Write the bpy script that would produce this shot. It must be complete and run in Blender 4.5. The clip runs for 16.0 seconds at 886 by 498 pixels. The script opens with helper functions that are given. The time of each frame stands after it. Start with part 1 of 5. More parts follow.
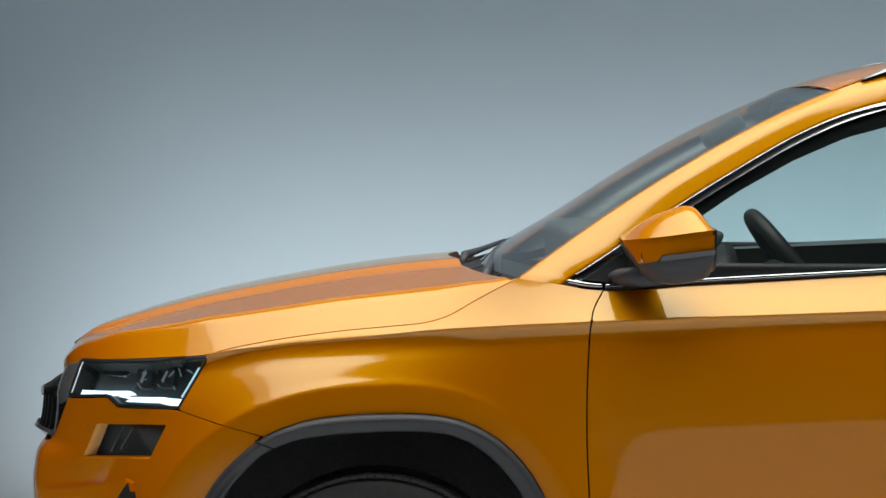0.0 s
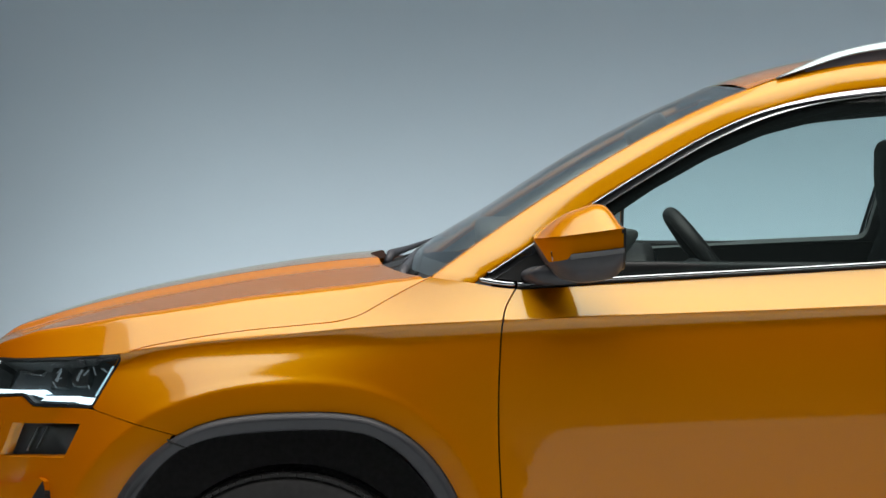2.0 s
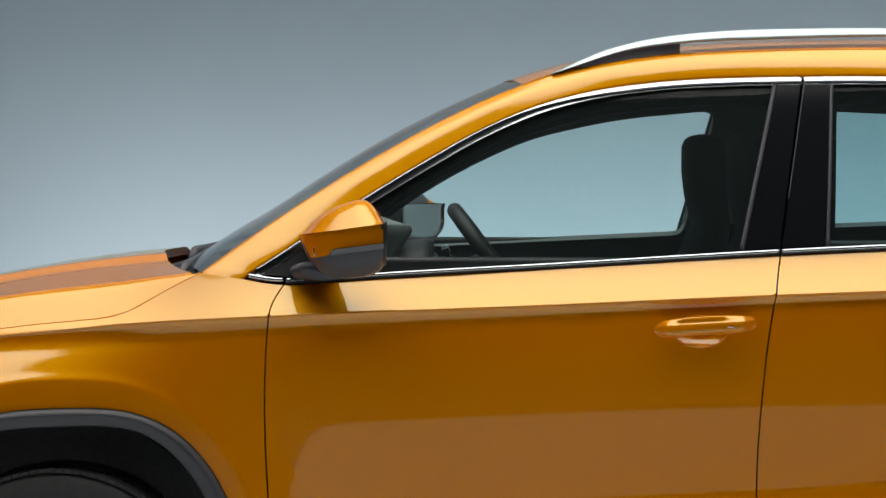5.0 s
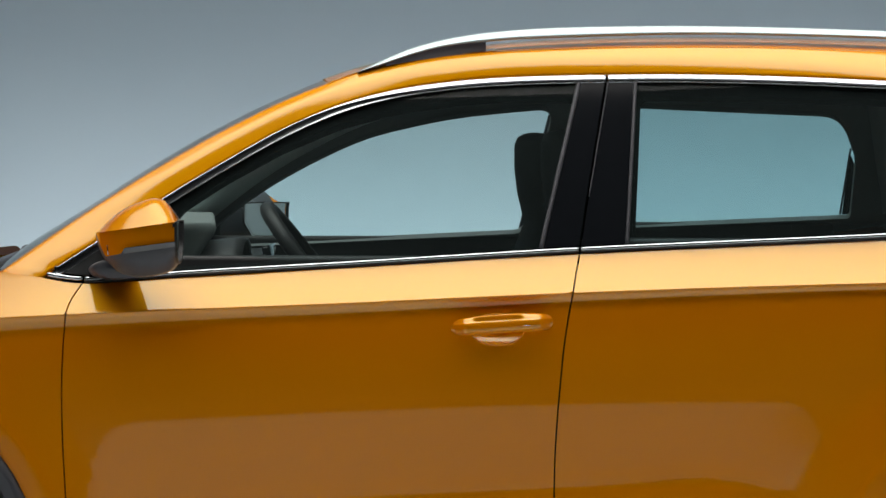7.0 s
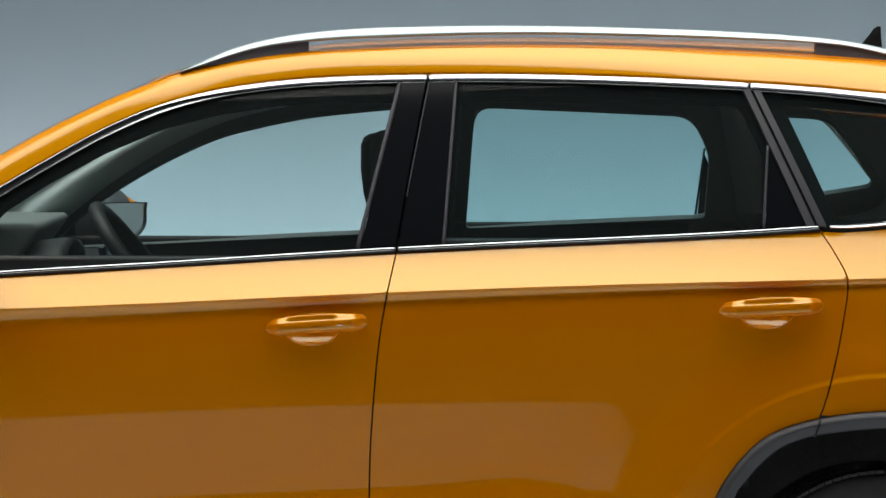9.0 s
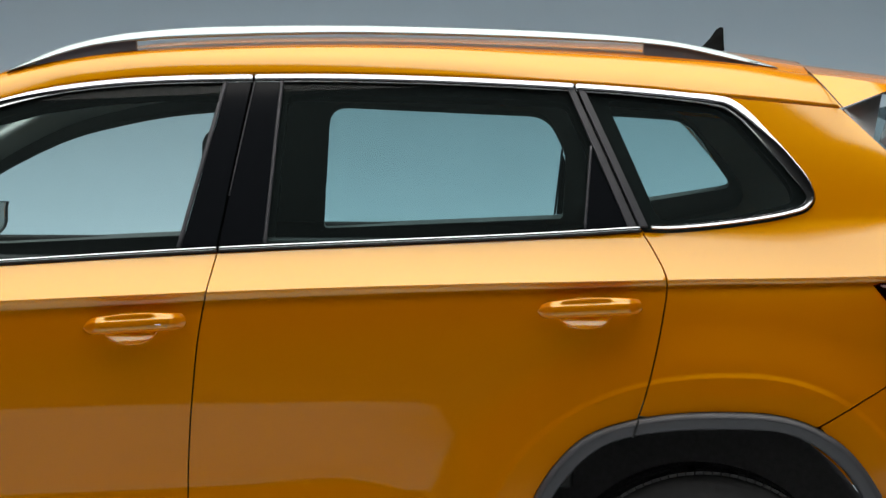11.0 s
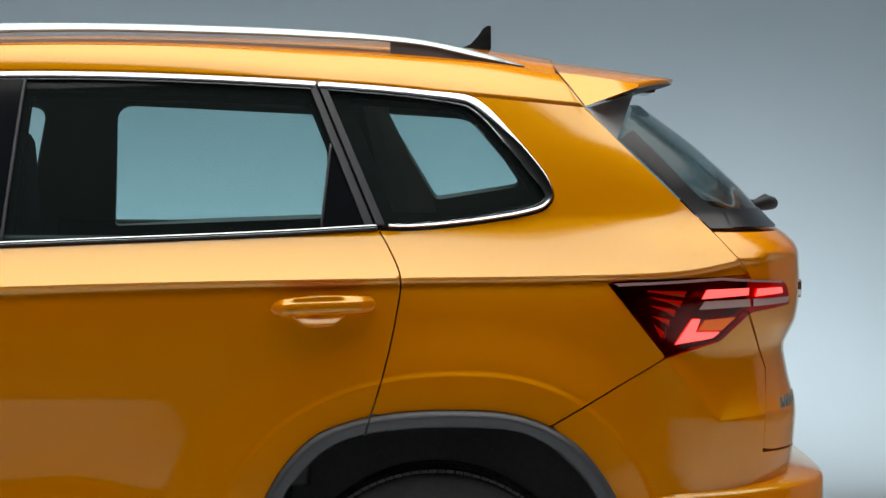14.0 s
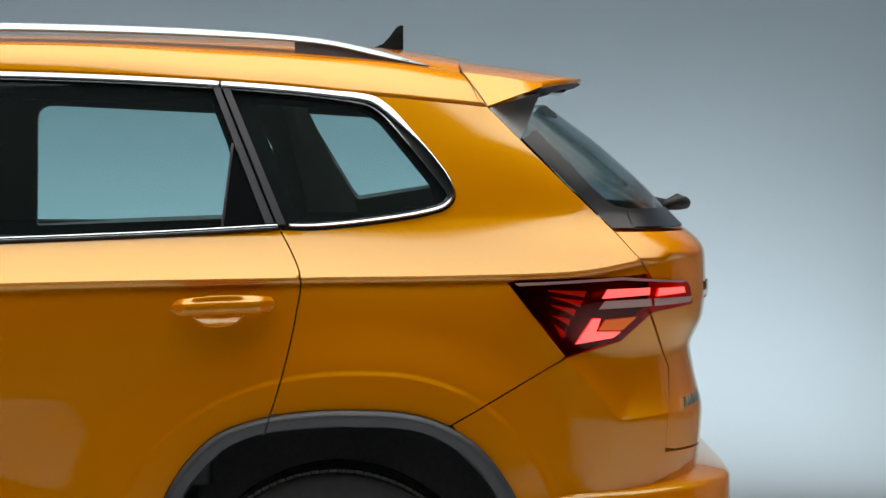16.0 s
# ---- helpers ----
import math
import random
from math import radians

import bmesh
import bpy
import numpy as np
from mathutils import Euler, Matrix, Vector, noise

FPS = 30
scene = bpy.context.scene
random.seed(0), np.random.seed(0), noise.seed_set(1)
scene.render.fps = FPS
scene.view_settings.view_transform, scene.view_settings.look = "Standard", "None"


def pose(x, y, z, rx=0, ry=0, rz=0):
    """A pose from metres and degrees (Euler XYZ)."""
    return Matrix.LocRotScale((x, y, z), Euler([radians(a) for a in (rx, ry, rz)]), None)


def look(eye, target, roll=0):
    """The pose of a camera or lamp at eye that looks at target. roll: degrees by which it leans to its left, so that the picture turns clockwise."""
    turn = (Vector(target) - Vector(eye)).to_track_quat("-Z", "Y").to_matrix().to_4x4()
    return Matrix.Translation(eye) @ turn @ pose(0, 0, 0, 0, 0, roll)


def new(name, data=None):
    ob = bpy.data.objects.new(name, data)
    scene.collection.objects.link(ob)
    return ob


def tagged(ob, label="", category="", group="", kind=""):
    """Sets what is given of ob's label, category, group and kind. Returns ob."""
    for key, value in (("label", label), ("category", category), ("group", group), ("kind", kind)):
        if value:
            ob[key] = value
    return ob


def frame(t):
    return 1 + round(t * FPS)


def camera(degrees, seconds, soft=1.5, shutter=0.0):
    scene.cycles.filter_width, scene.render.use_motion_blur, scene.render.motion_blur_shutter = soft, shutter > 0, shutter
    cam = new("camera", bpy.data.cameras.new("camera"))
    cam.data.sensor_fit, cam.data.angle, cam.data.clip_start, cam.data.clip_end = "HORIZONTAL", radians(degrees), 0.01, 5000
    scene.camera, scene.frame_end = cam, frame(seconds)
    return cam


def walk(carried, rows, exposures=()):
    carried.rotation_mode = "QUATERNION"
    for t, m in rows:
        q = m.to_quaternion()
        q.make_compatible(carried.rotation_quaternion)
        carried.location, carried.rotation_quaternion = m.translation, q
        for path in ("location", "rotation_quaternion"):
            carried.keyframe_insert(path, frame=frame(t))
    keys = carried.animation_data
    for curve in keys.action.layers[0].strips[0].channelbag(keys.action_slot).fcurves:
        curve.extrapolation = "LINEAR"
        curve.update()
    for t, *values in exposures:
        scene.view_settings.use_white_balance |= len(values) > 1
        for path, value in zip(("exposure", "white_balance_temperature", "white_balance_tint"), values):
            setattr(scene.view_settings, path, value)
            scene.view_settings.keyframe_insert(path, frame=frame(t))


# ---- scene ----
# Camera: a slider that runs along the flank of the car. Rows: seconds, x, height, lean.
cam = camera(18.06, 16.0)
SLIDE_Y, DOWN = -6.915, 1.835
ROWS = [
    (0.0, 0.1419, 1.3579, -0.321),
    (0.5, 0.1620, 1.3580, -0.327),
    (1.0, 0.2056, 1.3575, -0.372),
    (1.5, 0.2655, 1.3568, -0.327),
    (2.0, 0.3332, 1.3557, -0.269),
    (2.5, 0.4082, 1.3546, -0.241),
    (3.0, 0.4866, 1.3539, -0.183),
    (5.5, 0.9464, 1.3473, -0.201),
    (6.0, 1.0582, 1.3467, -0.321),
    (6.5, 1.1622, 1.3467, -0.241),
    (7.0, 1.2787, 1.3459, -0.126),
    (7.5, 1.3861, 1.3464, -0.074),
    (8.0, 1.5019, 1.3464, -0.040),
    (8.5, 1.5914, 1.3462, -0.046),
    (11.0, 2.0703, 1.3471, -0.235),
    (11.5, 2.1669, 1.3469, -0.212),
    (12.0, 2.2680, 1.3472, -0.178),
    (12.5, 2.3659, 1.3467, -0.235),
    (13.0, 2.4635, 1.3471, -0.246),
    (13.5, 2.5565, 1.3460, -0.275),
    (14.0, 2.6463, 1.3454, -0.361),
    (14.5, 2.7153, 1.3458, -0.361),
    (15.0, 2.7799, 1.3460, -0.350),
    (15.5, 2.8288, 1.3461, -0.344),
    (16.0, 2.8632, 1.3460, -0.361),
]
walk(cam, [(t, pose(x, SLIDE_Y, z, 90 - DOWN, lean, 0)) for t, x, z, lean in ROWS])


# ---- light: one overhead softbox, two wash lights for the backdrop, a dim studio ----
world = bpy.data.worlds.new("studio_world")
scene.world = world
world.use_nodes = True
world.node_tree.nodes["Background"].inputs["Color"].default_value = (0.75, 0.85, 1.0, 1)
world.node_tree.nodes["Background"].inputs["Strength"].default_value = 0.05


def area(name, eye, target, sx, sy, watts, colour=(1, 1, 1), spread=180):
    lamp = bpy.data.lights.new(name, "AREA")
    lamp.shape, lamp.size, lamp.size_y, lamp.energy, lamp.color = "RECTANGLE", sx, sy, watts, colour
    lamp.spread = radians(spread)
    ob = new(name, lamp)
    ob.matrix_world = look(eye, target)
    return ob


area("overhead_softbox", (1.7, -0.55, 4.4), (1.7, -0.55, 0), 9.2, 3.7, 133, (1.0, 0.965, 0.92), 128)
area("softbox_skirt", (1.5, -0.45, 4.42), (1.5, -0.45, 0), 10.2, 4.3, 98, (1.0, 0.965, 0.92), 128)
area("backdrop_softbox", (1.2, 4.3, 4.7), (1.2, 6.8, 4.0), 14.0, 1.2, 63, (0.65, 0.845, 1.0), 140)
area("backdrop_wash", (1.8, 3.5, 0.42), (1.8, 6.8, 0.38), 6.9, 0.3, 38, (0.82, 0.94, 1.0), 58)

# ---- materials ----


def material(name, colour, rough=0.5, metal=0.0, coat=0.0, vary=0.06, scale=40, bump=0.0, spec=0.5, coat_rough=0.03, emit=0.0, fine=400):
    m = bpy.data.materials.new(name)
    m.use_nodes = True
    nt = m.node_tree
    b = nt.nodes["Principled BSDF"]
    b.inputs["Roughness"].default_value = rough
    b.inputs["Metallic"].default_value = metal
    b.inputs["Coat Weight"].default_value = coat
    b.inputs["Coat Roughness"].default_value = coat_rough
    b.inputs["Specular IOR Level"].default_value = spec
    co = nt.nodes.new("ShaderNodeTexCoord")
    big = nt.nodes.new("ShaderNodeTexNoise")
    big.inputs["Scale"].default_value = scale
    big.inputs["Detail"].default_value = 4
    nt.links.new(co.outputs["Object"], big.inputs["Vector"])
    ramp = nt.nodes.new("ShaderNodeMapRange")
    ramp.inputs["To Min"].default_value, ramp.inputs["To Max"].default_value = 1 - vary, 1 + vary
    nt.links.new(big.outputs["Fac"], ramp.inputs["Value"])
    mul = nt.nodes.new("ShaderNodeVectorMath")
    mul.operation = "SCALE"
    mul.inputs[0].default_value = colour
    nt.links.new(ramp.outputs["Result"], mul.inputs["Scale"])
    nt.links.new(mul.outputs["Vector"], b.inputs["Base Color"])
    if bump:
        grain = nt.nodes.new("ShaderNodeTexNoise")
        grain.inputs["Scale"].default_value = fine
        nt.links.new(co.outputs["Object"], grain.inputs["Vector"])
        bp = nt.nodes.new("ShaderNodeBump")
        bp.inputs["Strength"].default_value = bump
        bp.inputs["Distance"].default_value = 0.002
        nt.links.new(grain.outputs["Fac"], bp.inputs["Height"])
        nt.links.new(bp.outputs["Normal"], b.inputs["Normal"])
    if emit:
        b.inputs["Emission Color"].default_value = (*colour, 1)
        b.inputs["Emission Strength"].default_value = emit
    return m


def schlick(nt, ior):
    """The share of light that a smooth surface mirrors, by the angle of view."""
    face, power, gain = (nt.nodes.new("ShaderNode" + k) for k in ("LayerWeight", "Math", "Math"))
    face.inputs["Blend"].default_value = 0.5
    power.operation, gain.operation = "POWER", "MULTIPLY_ADD"
    power.inputs[1].default_value = 5.0
    f0 = ((ior - 1) / (ior + 1)) ** 2
    gain.inputs[1].default_value, gain.inputs[2].default_value = 1 - f0, f0
    nt.links.new(face.outputs["Facing"], power.inputs[0])
    nt.links.new(power.outputs["Value"], gain.inputs[0])
    return gain.outputs["Value"]


def glass(name, tint, rough=0.0, ior=1.45, veil=0.0):
    m = bpy.data.materials.new(name)
    m.use_nodes = True
    nt = m.node_tree
    nt.nodes.remove(nt.nodes["Principled BSDF"])
    clear, shine, mix = (nt.nodes.new("ShaderNode" + k) for k in ("BsdfTransparent", "BsdfGlossy", "MixShader"))
    clear.inputs["Color"].default_value = (*tint, 1)
    shine.inputs["Roughness"].default_value = rough
    nt.links.new(schlick(nt, ior), mix.inputs["Fac"])
    nt.links.new(clear.outputs["BSDF"], mix.inputs[1])
    nt.links.new(shine.outputs["BSDF"], mix.inputs[2])
    # even pale haze that stands in for reflections and lifts the blacks behind
    veil_mix, haze = nt.nodes.new("ShaderNodeMixShader"), nt.nodes.new("ShaderNodeBsdfDiffuse")
    veil_mix.inputs["Fac"].default_value = veil
    haze.inputs["Color"].default_value = (0.50, 0.68, 0.68, 1)
    nt.links.new(mix.outputs["Shader"], veil_mix.inputs[1])
    nt.links.new(haze.outputs["BSDF"], veil_mix.inputs[2])
    nt.links.new(veil_mix.outputs["Shader"], nt.nodes["Material Output"].inputs["Surface"])
    return m




def car_paint(name, body, flake, share=0.36, rough=0.42):
    """Body colour with metal flakes under a clear lacquer that shines a little yellow."""
    m = material(name, body, 0.5, 0, 0, 0.03, 900, 0.0, 0.0)
    nt = m.node_tree
    under = nt.nodes["Principled BSDF"]
    metal = nt.nodes.new("ShaderNodeBsdfPrincipled")
    metal.inputs["Base Color"].default_value = (*flake, 1)
    metal.inputs["Metallic"].default_value, metal.inputs["Roughness"].default_value = 1.0, rough
    both_layers, top, shine = nt.nodes.new("ShaderNodeMixShader"), nt.nodes.new("ShaderNodeMixShader"), nt.nodes.new("ShaderNodeBsdfGlossy")
    both_layers.inputs["Fac"].default_value = share
    nt.links.new(under.outputs["BSDF"], both_layers.inputs[1])
    nt.links.new(metal.outputs["BSDF"], both_layers.inputs[2])
    shine.inputs["Color"].default_value, shine.inputs["Roughness"].default_value = (0.92, 0.97, 0.88, 1), 0.085
    nt.links.new(schlick(nt, 1.76), top.inputs["Fac"])
    nt.links.new(both_layers.outputs["Shader"], top.inputs[1])
    nt.links.new(shine.outputs["BSDF"], top.inputs[2])
    nt.links.new(top.outputs["Shader"], nt.nodes["Material Output"].inputs["Surface"])
    return m


PAINT = car_paint("orange_metallic_paint", (0.97, 0.098, 0.0), (0.62, 0.555, 0.0), 0.43, 0.65)
SHELL = material("dark_body_inside", (0.07, 0.022, 0.004), 0.6)
PLASTIC = material("grey_grained_plastic", (0.062, 0.065, 0.076), 0.42, 0, 0, 0.12, 60, 0.25, fine=900)
BLACK = material("black_plastic", (0.017, 0.019, 0.020), 0.5, 0, 0, 0.2, 50, 0.1, 0.4)
GLOSS = material("gloss_black_trim", (0.009, 0.0105, 0.013), 0.10, 0, 0.0, 0.1, 20, 0, 0.35)
LINER = material("black_felt_liner", (0.20, 0.20, 0.20), 0.9, 0, 0, 0.3, 80, 0.4, 0.2)
CHROME = material("satin_chrome", (0.60, 0.64, 0.68), 0.18, 1.0, 0, 0.04, 30)
RAIL = material("silver_anodised_rail", (0.42, 0.50, 0.515), 0.40, 1.0, 0, 0.03, 60)
RUBBER = material("tyre_rubber", (0.045, 0.045, 0.046), 0.75, 0, 0, 0.2, 60, 0.4, 0.3)
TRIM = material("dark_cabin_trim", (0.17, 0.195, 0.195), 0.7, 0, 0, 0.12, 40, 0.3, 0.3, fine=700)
CABIN = material("grey_cabin_lining", (0.64, 0.73, 0.72), 0.8, 0, 0, 0.1, 60, 0.25, 0.3)
DASH = material("grey_soft_dashboard", (0.17, 0.195, 0.19), 0.75, 0, 0, 0.1, 60, 0.3, 0.3, fine=900)
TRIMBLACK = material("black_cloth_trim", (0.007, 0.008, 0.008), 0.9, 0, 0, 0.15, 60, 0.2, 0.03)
TRIMGREY = material("grey_pillar_trim", (0.34, 0.38, 0.38), 0.7, 0, 0, 0.1, 60, 0.25, 0.3)
HEADLINER = material("grey_headliner", (0.40, 0.44, 0.43), 0.9, 0, 0, 0.1, 80, 0.3, 0.2)
CLOTH = material("black_seat_cloth", (0.08, 0.09, 0.09), 0.9, 0, 0, 0.3, 300, 0.5, 0.2, fine=1200)
SIDEGLASS = glass("green_tinted_glass", (0.88, 0.985, 0.98), veil=0.02)
DARKGLASS = glass("privacy_glass", (0.69, 0.87, 0.875), veil=0.02)
REARGLASS = glass("dark_rear_glass", (0.38, 0.46, 0.47), veil=0.02)
SCREENGLASS = glass("windscreen_glass", (0.86, 0.91, 0.90), 0.0, 1.7)
CLEAR = glass("clear_lens", (0.92, 0.94, 0.95), veil=0.02)
REDLENS = glass("red_lens", (0.75, 0.05, 0.04))
LENSGREY = material("smoked_indicator_lens", (0.10, 0.105, 0.11), 0.15, 0, 0.5)
SMOKED = material("smoked_grey_trim", (0.24, 0.25, 0.26), 0.12, 0.3, 0.6)
CLEARBAND = material("frosted_pink_lens", (0.60, 0.36, 0.34), 0.2, 0.2, 0.8)
SILVER = material("lamp_silver", (0.5, 0.52, 0.54), 0.25, 1.0)
LAMPDARK = material("lamp_dark_inside", (0.055, 0.060, 0.064), 0.35, 0.2)
DRL = material("white_light_guide", (0.74, 0.92, 1.0), 0.3, emit=1.5)
LENSBLUE = material("blue_grey_light_guide", (0.45, 0.72, 0.85), 0.2, emit=0.7)
RAILFOOT = material("blue_grey_plastic", (0.15, 0.155, 0.18), 0.45, 0, 0, 0.08, 60, 0.15, fine=900)
FINGREY = material("satin_grey_plastic", (0.74, 0.75, 0.77), 0.3, 0, 0.3, 0.06, 60)
# weak emission stands in for lamp light glinting on the projectors
GLINT = material("painted_glint", (0.55, 0.66, 0.72), 0.2, 0.6, emit=0.12)
DRL_DIM = material("white_guide_dim", (0.85, 0.92, 0.95), 0.3, emit=0.7)
REDTOOTH = material("red_reflector", (0.55, 0.05, 0.02), 0.25, 0.3)
REDLIGHT = material("red_light_guide", (1.0, 0.10, 0.09), 0.3, emit=1.6)
# emission adds the glow that the light guides throw on the reflectors
AMBER = material("lit_amber_reflector", (0.85, 0.15, 0.012), 0.3, 0.2, emit=0.22)
FRIT = material("black_printed_glass_edge", (0.022, 0.023, 0.027), 0.3, 0, 0, 0.1, 40, 0, 0.3)
DARKRED = material("dark_red_reflector", (0.10, 0.006, 0.005), 0.2, 0.3)
MIRROR = material("mirror_glass", (0.85, 0.87, 0.88), 0.02, 1.0, 0, 0.0)
BACKDROP = material("painted_cyclorama", (0.725, 0.775, 0.80), 0.7, 0, 0, 0.02, 1.5, 0.05, 0.3)
CURTAIN = material("dark_studio_wall", (0.08, 0.08, 0.083), 0.9, 0, 0, 0.3, 4, 0.3, 0.1)

# ---- builders ----


def interp(points):
    """A smooth function through a few (x, value) pairs."""
    px, py = np.array(points, float).T
    d = np.gradient(py, px)

    def f(x):
        x = np.clip(np.asarray(x, float), px[0], px[-1])
        i = np.clip(np.searchsorted(px, x) - 1, 0, len(px) - 2)
        h = px[i + 1] - px[i]
        t = (x - px[i]) / h
        return ((1 + 2 * t) * (1 - t) ** 2 * py[i] + t * (1 - t) ** 2 * h * d[i]
                + t * t * (3 - 2 * t) * py[i + 1] + t * t * (t - 1) * h * d[i + 1])
    return f


def spline(points, step=0.012):
    """A smooth open curve through the points, cut in short steps; any dimension."""
    p = np.array(points, float)
    q = np.vstack([2 * p[0] - p[1], p, 2 * p[-1] - p[-2]])
    out = []
    for i in range(1, len(q) - 2):
        a, b, c, d = q[i - 1], q[i], q[i + 1], q[i + 2]
        la, lb, lc = (max(1e-4, np.linalg.norm(v)) ** 0.5 for v in (b - a, c - b, d - c))
        t0, t1, t2, t3 = 0, la, la + lb, la + lb + lc
        n = max(1, int(np.ceil(np.linalg.norm(c - b) / step)))
        for t in t1 + (t2 - t1) * np.arange(n) / n:
            a1, a2, a3 = (t1 - t) / la * a + t / la * b, (t2 - t) / lb * b + (t - t1) / lb * c, (t3 - t) / lc * c + (t - t2) / lc * d
            b1, b2 = (t2 - t) / t2 * a1 + t / t2 * a2, (t3 - t) / (t3 - t1) * a2 + (t - t1) / (t3 - t1) * a3
            out.append((t2 - t) / lb * b1 + (t - t1) / lb * b2)
    out.append(p[-1])
    return [tuple(v) for v in out]


def straight(points, step=0.012, close=False):
    """A polyline cut in short steps."""
    p = [np.array(v, float) for v in points] + ([np.array(points[0], float)] if close else [])
    out = []
    for a, b in zip(p, p[1:]):
        n = max(1, int(np.ceil(np.linalg.norm(b - a) / step)))
        out += [tuple(a + (b - a) * i / n) for i in range(n)]
    return out if close else out + [tuple(p[-1])]


def rounded(points, r, n=5):
    """The closed outline with its corners rounded."""
    p = [np.array(v, float) for v in points]
    out = []
    for i, c in enumerate(p):
        a, b = p[i - 1] - c, p[(i + 1) % len(p)] - c
        la, lb = np.linalg.norm(a), np.linalg.norm(b)
        k = min(r[i] if isinstance(r, (list, tuple)) else r, la * 0.45, lb * 0.45)
        a, b = c + a / la * k, c + b / lb * k
        out += [tuple((1 - t) ** 2 * a + 2 * t * (1 - t) * c + t * t * b) for t in np.linspace(0, 1, n)]
    return out


def shrink(outline, d):
    """The closed outline moved inwards by d."""
    p = np.array(outline, float)
    area2 = np.sum(p[:, 0] * np.roll(p[:, 1], -1) - np.roll(p[:, 0], -1) * p[:, 1])
    e1, e2 = p - np.roll(p, 1, 0), np.roll(p, -1, 0) - p
    e1, e2 = (e / np.maximum(1e-9, np.linalg.norm(e, axis=1))[:, None] for e in (e1, e2))
    n1, n2 = (np.c_[-e[:, 1], e[:, 0]] * np.sign(area2) for e in (e1, e2))
    n = n1 + n2
    n /= np.maximum(0.5, np.sum(n * n, axis=1) / 2)[:, None]
    return [tuple(v) for v in p + n * d]


def inside(points, poly):
    x, y = points[:, 0], points[:, 1]
    hit = np.zeros(len(points), bool)
    for (ax, ay), (bx, by) in zip(poly, poly[1:] + poly[:1]):
        if ay != by:
            hit ^= ((ay > y) != (by > y)) & (x < (bx - ax) * (y - ay) / (by - ay) + ax)
    return hit


def mesh_of(name, verts, faces, normals=None, smooth=True, flat_from=None):
    me = bpy.data.meshes.new(name)
    me.from_pydata([tuple(map(float, v)) for v in verts], [], faces)
    flags = np.full(len(me.polygons), smooth)
    if flat_from is not None:
        flags[flat_from:] = False
    me.polygons.foreach_set("use_smooth", flags)
    me.update()
    if normals is not None:
        idx = np.zeros(len(me.loops), int)
        me.loops.foreach_get("vertex_index", idx)
        me.normals_split_custom_set([tuple(map(float, normals[i])) for i in idx])
    return me


def part(name, data, mat, parent, label=""):
    """Links a mesh or a bmesh as one object under its parent."""
    if isinstance(data, bmesh.types.BMesh):
        me = bpy.data.meshes.new(name)
        data.to_mesh(me)
        data.free()
        data = me
    ob = new(name, data)
    if not data.materials:
        data.materials.append(mat)
    ob.parent = parent
    if label:
        ob["label"] = label
    return ob


def flip(me):
    """A mirror image of the mesh across the car's middle plane."""
    v = np.zeros(len(me.vertices) * 3)
    me.vertices.foreach_get("co", v)
    v = v.reshape(-1, 3) * (1, -1, 1)
    faces = [tuple(reversed(p.vertices)) for p in me.polygons]
    flags = [p.use_smooth for p in me.polygons]
    normals = None
    if me.has_custom_normals:
        n = np.zeros(len(me.loops) * 3)
        me.corner_normals.foreach_get("vector", n)
        n = n.reshape(-1, 3) * (1, -1, 1)
        normals = []
        for p in me.polygons:
            normals += [tuple(n[i]) for i in reversed(p.loop_indices)]
    out = bpy.data.meshes.new(me.name)
    out.from_pydata([tuple(map(float, w)) for w in v], [], faces)
    out.polygons.foreach_set("use_smooth", flags)
    for m in me.materials:
        out.materials.append(m)
    out.update()
    if normals:
        out.normals_split_custom_set(normals)
    return out


def both(name, me, mat, parents, label=""):
    """The part and its mirror image, one under each parent (or both under one)."""
    if not isinstance(parents, (list, tuple)):
        parents = (parents, parents)
    if isinstance(me, bmesh.types.BMesh):
        m2 = bpy.data.meshes.new(name)
        me.to_mesh(m2)
        me.free()
        me = m2
    me.materials.append(mat)
    return part(name, me, mat, parents[0], label), part(name, flip(me), mat, parents[1], label)


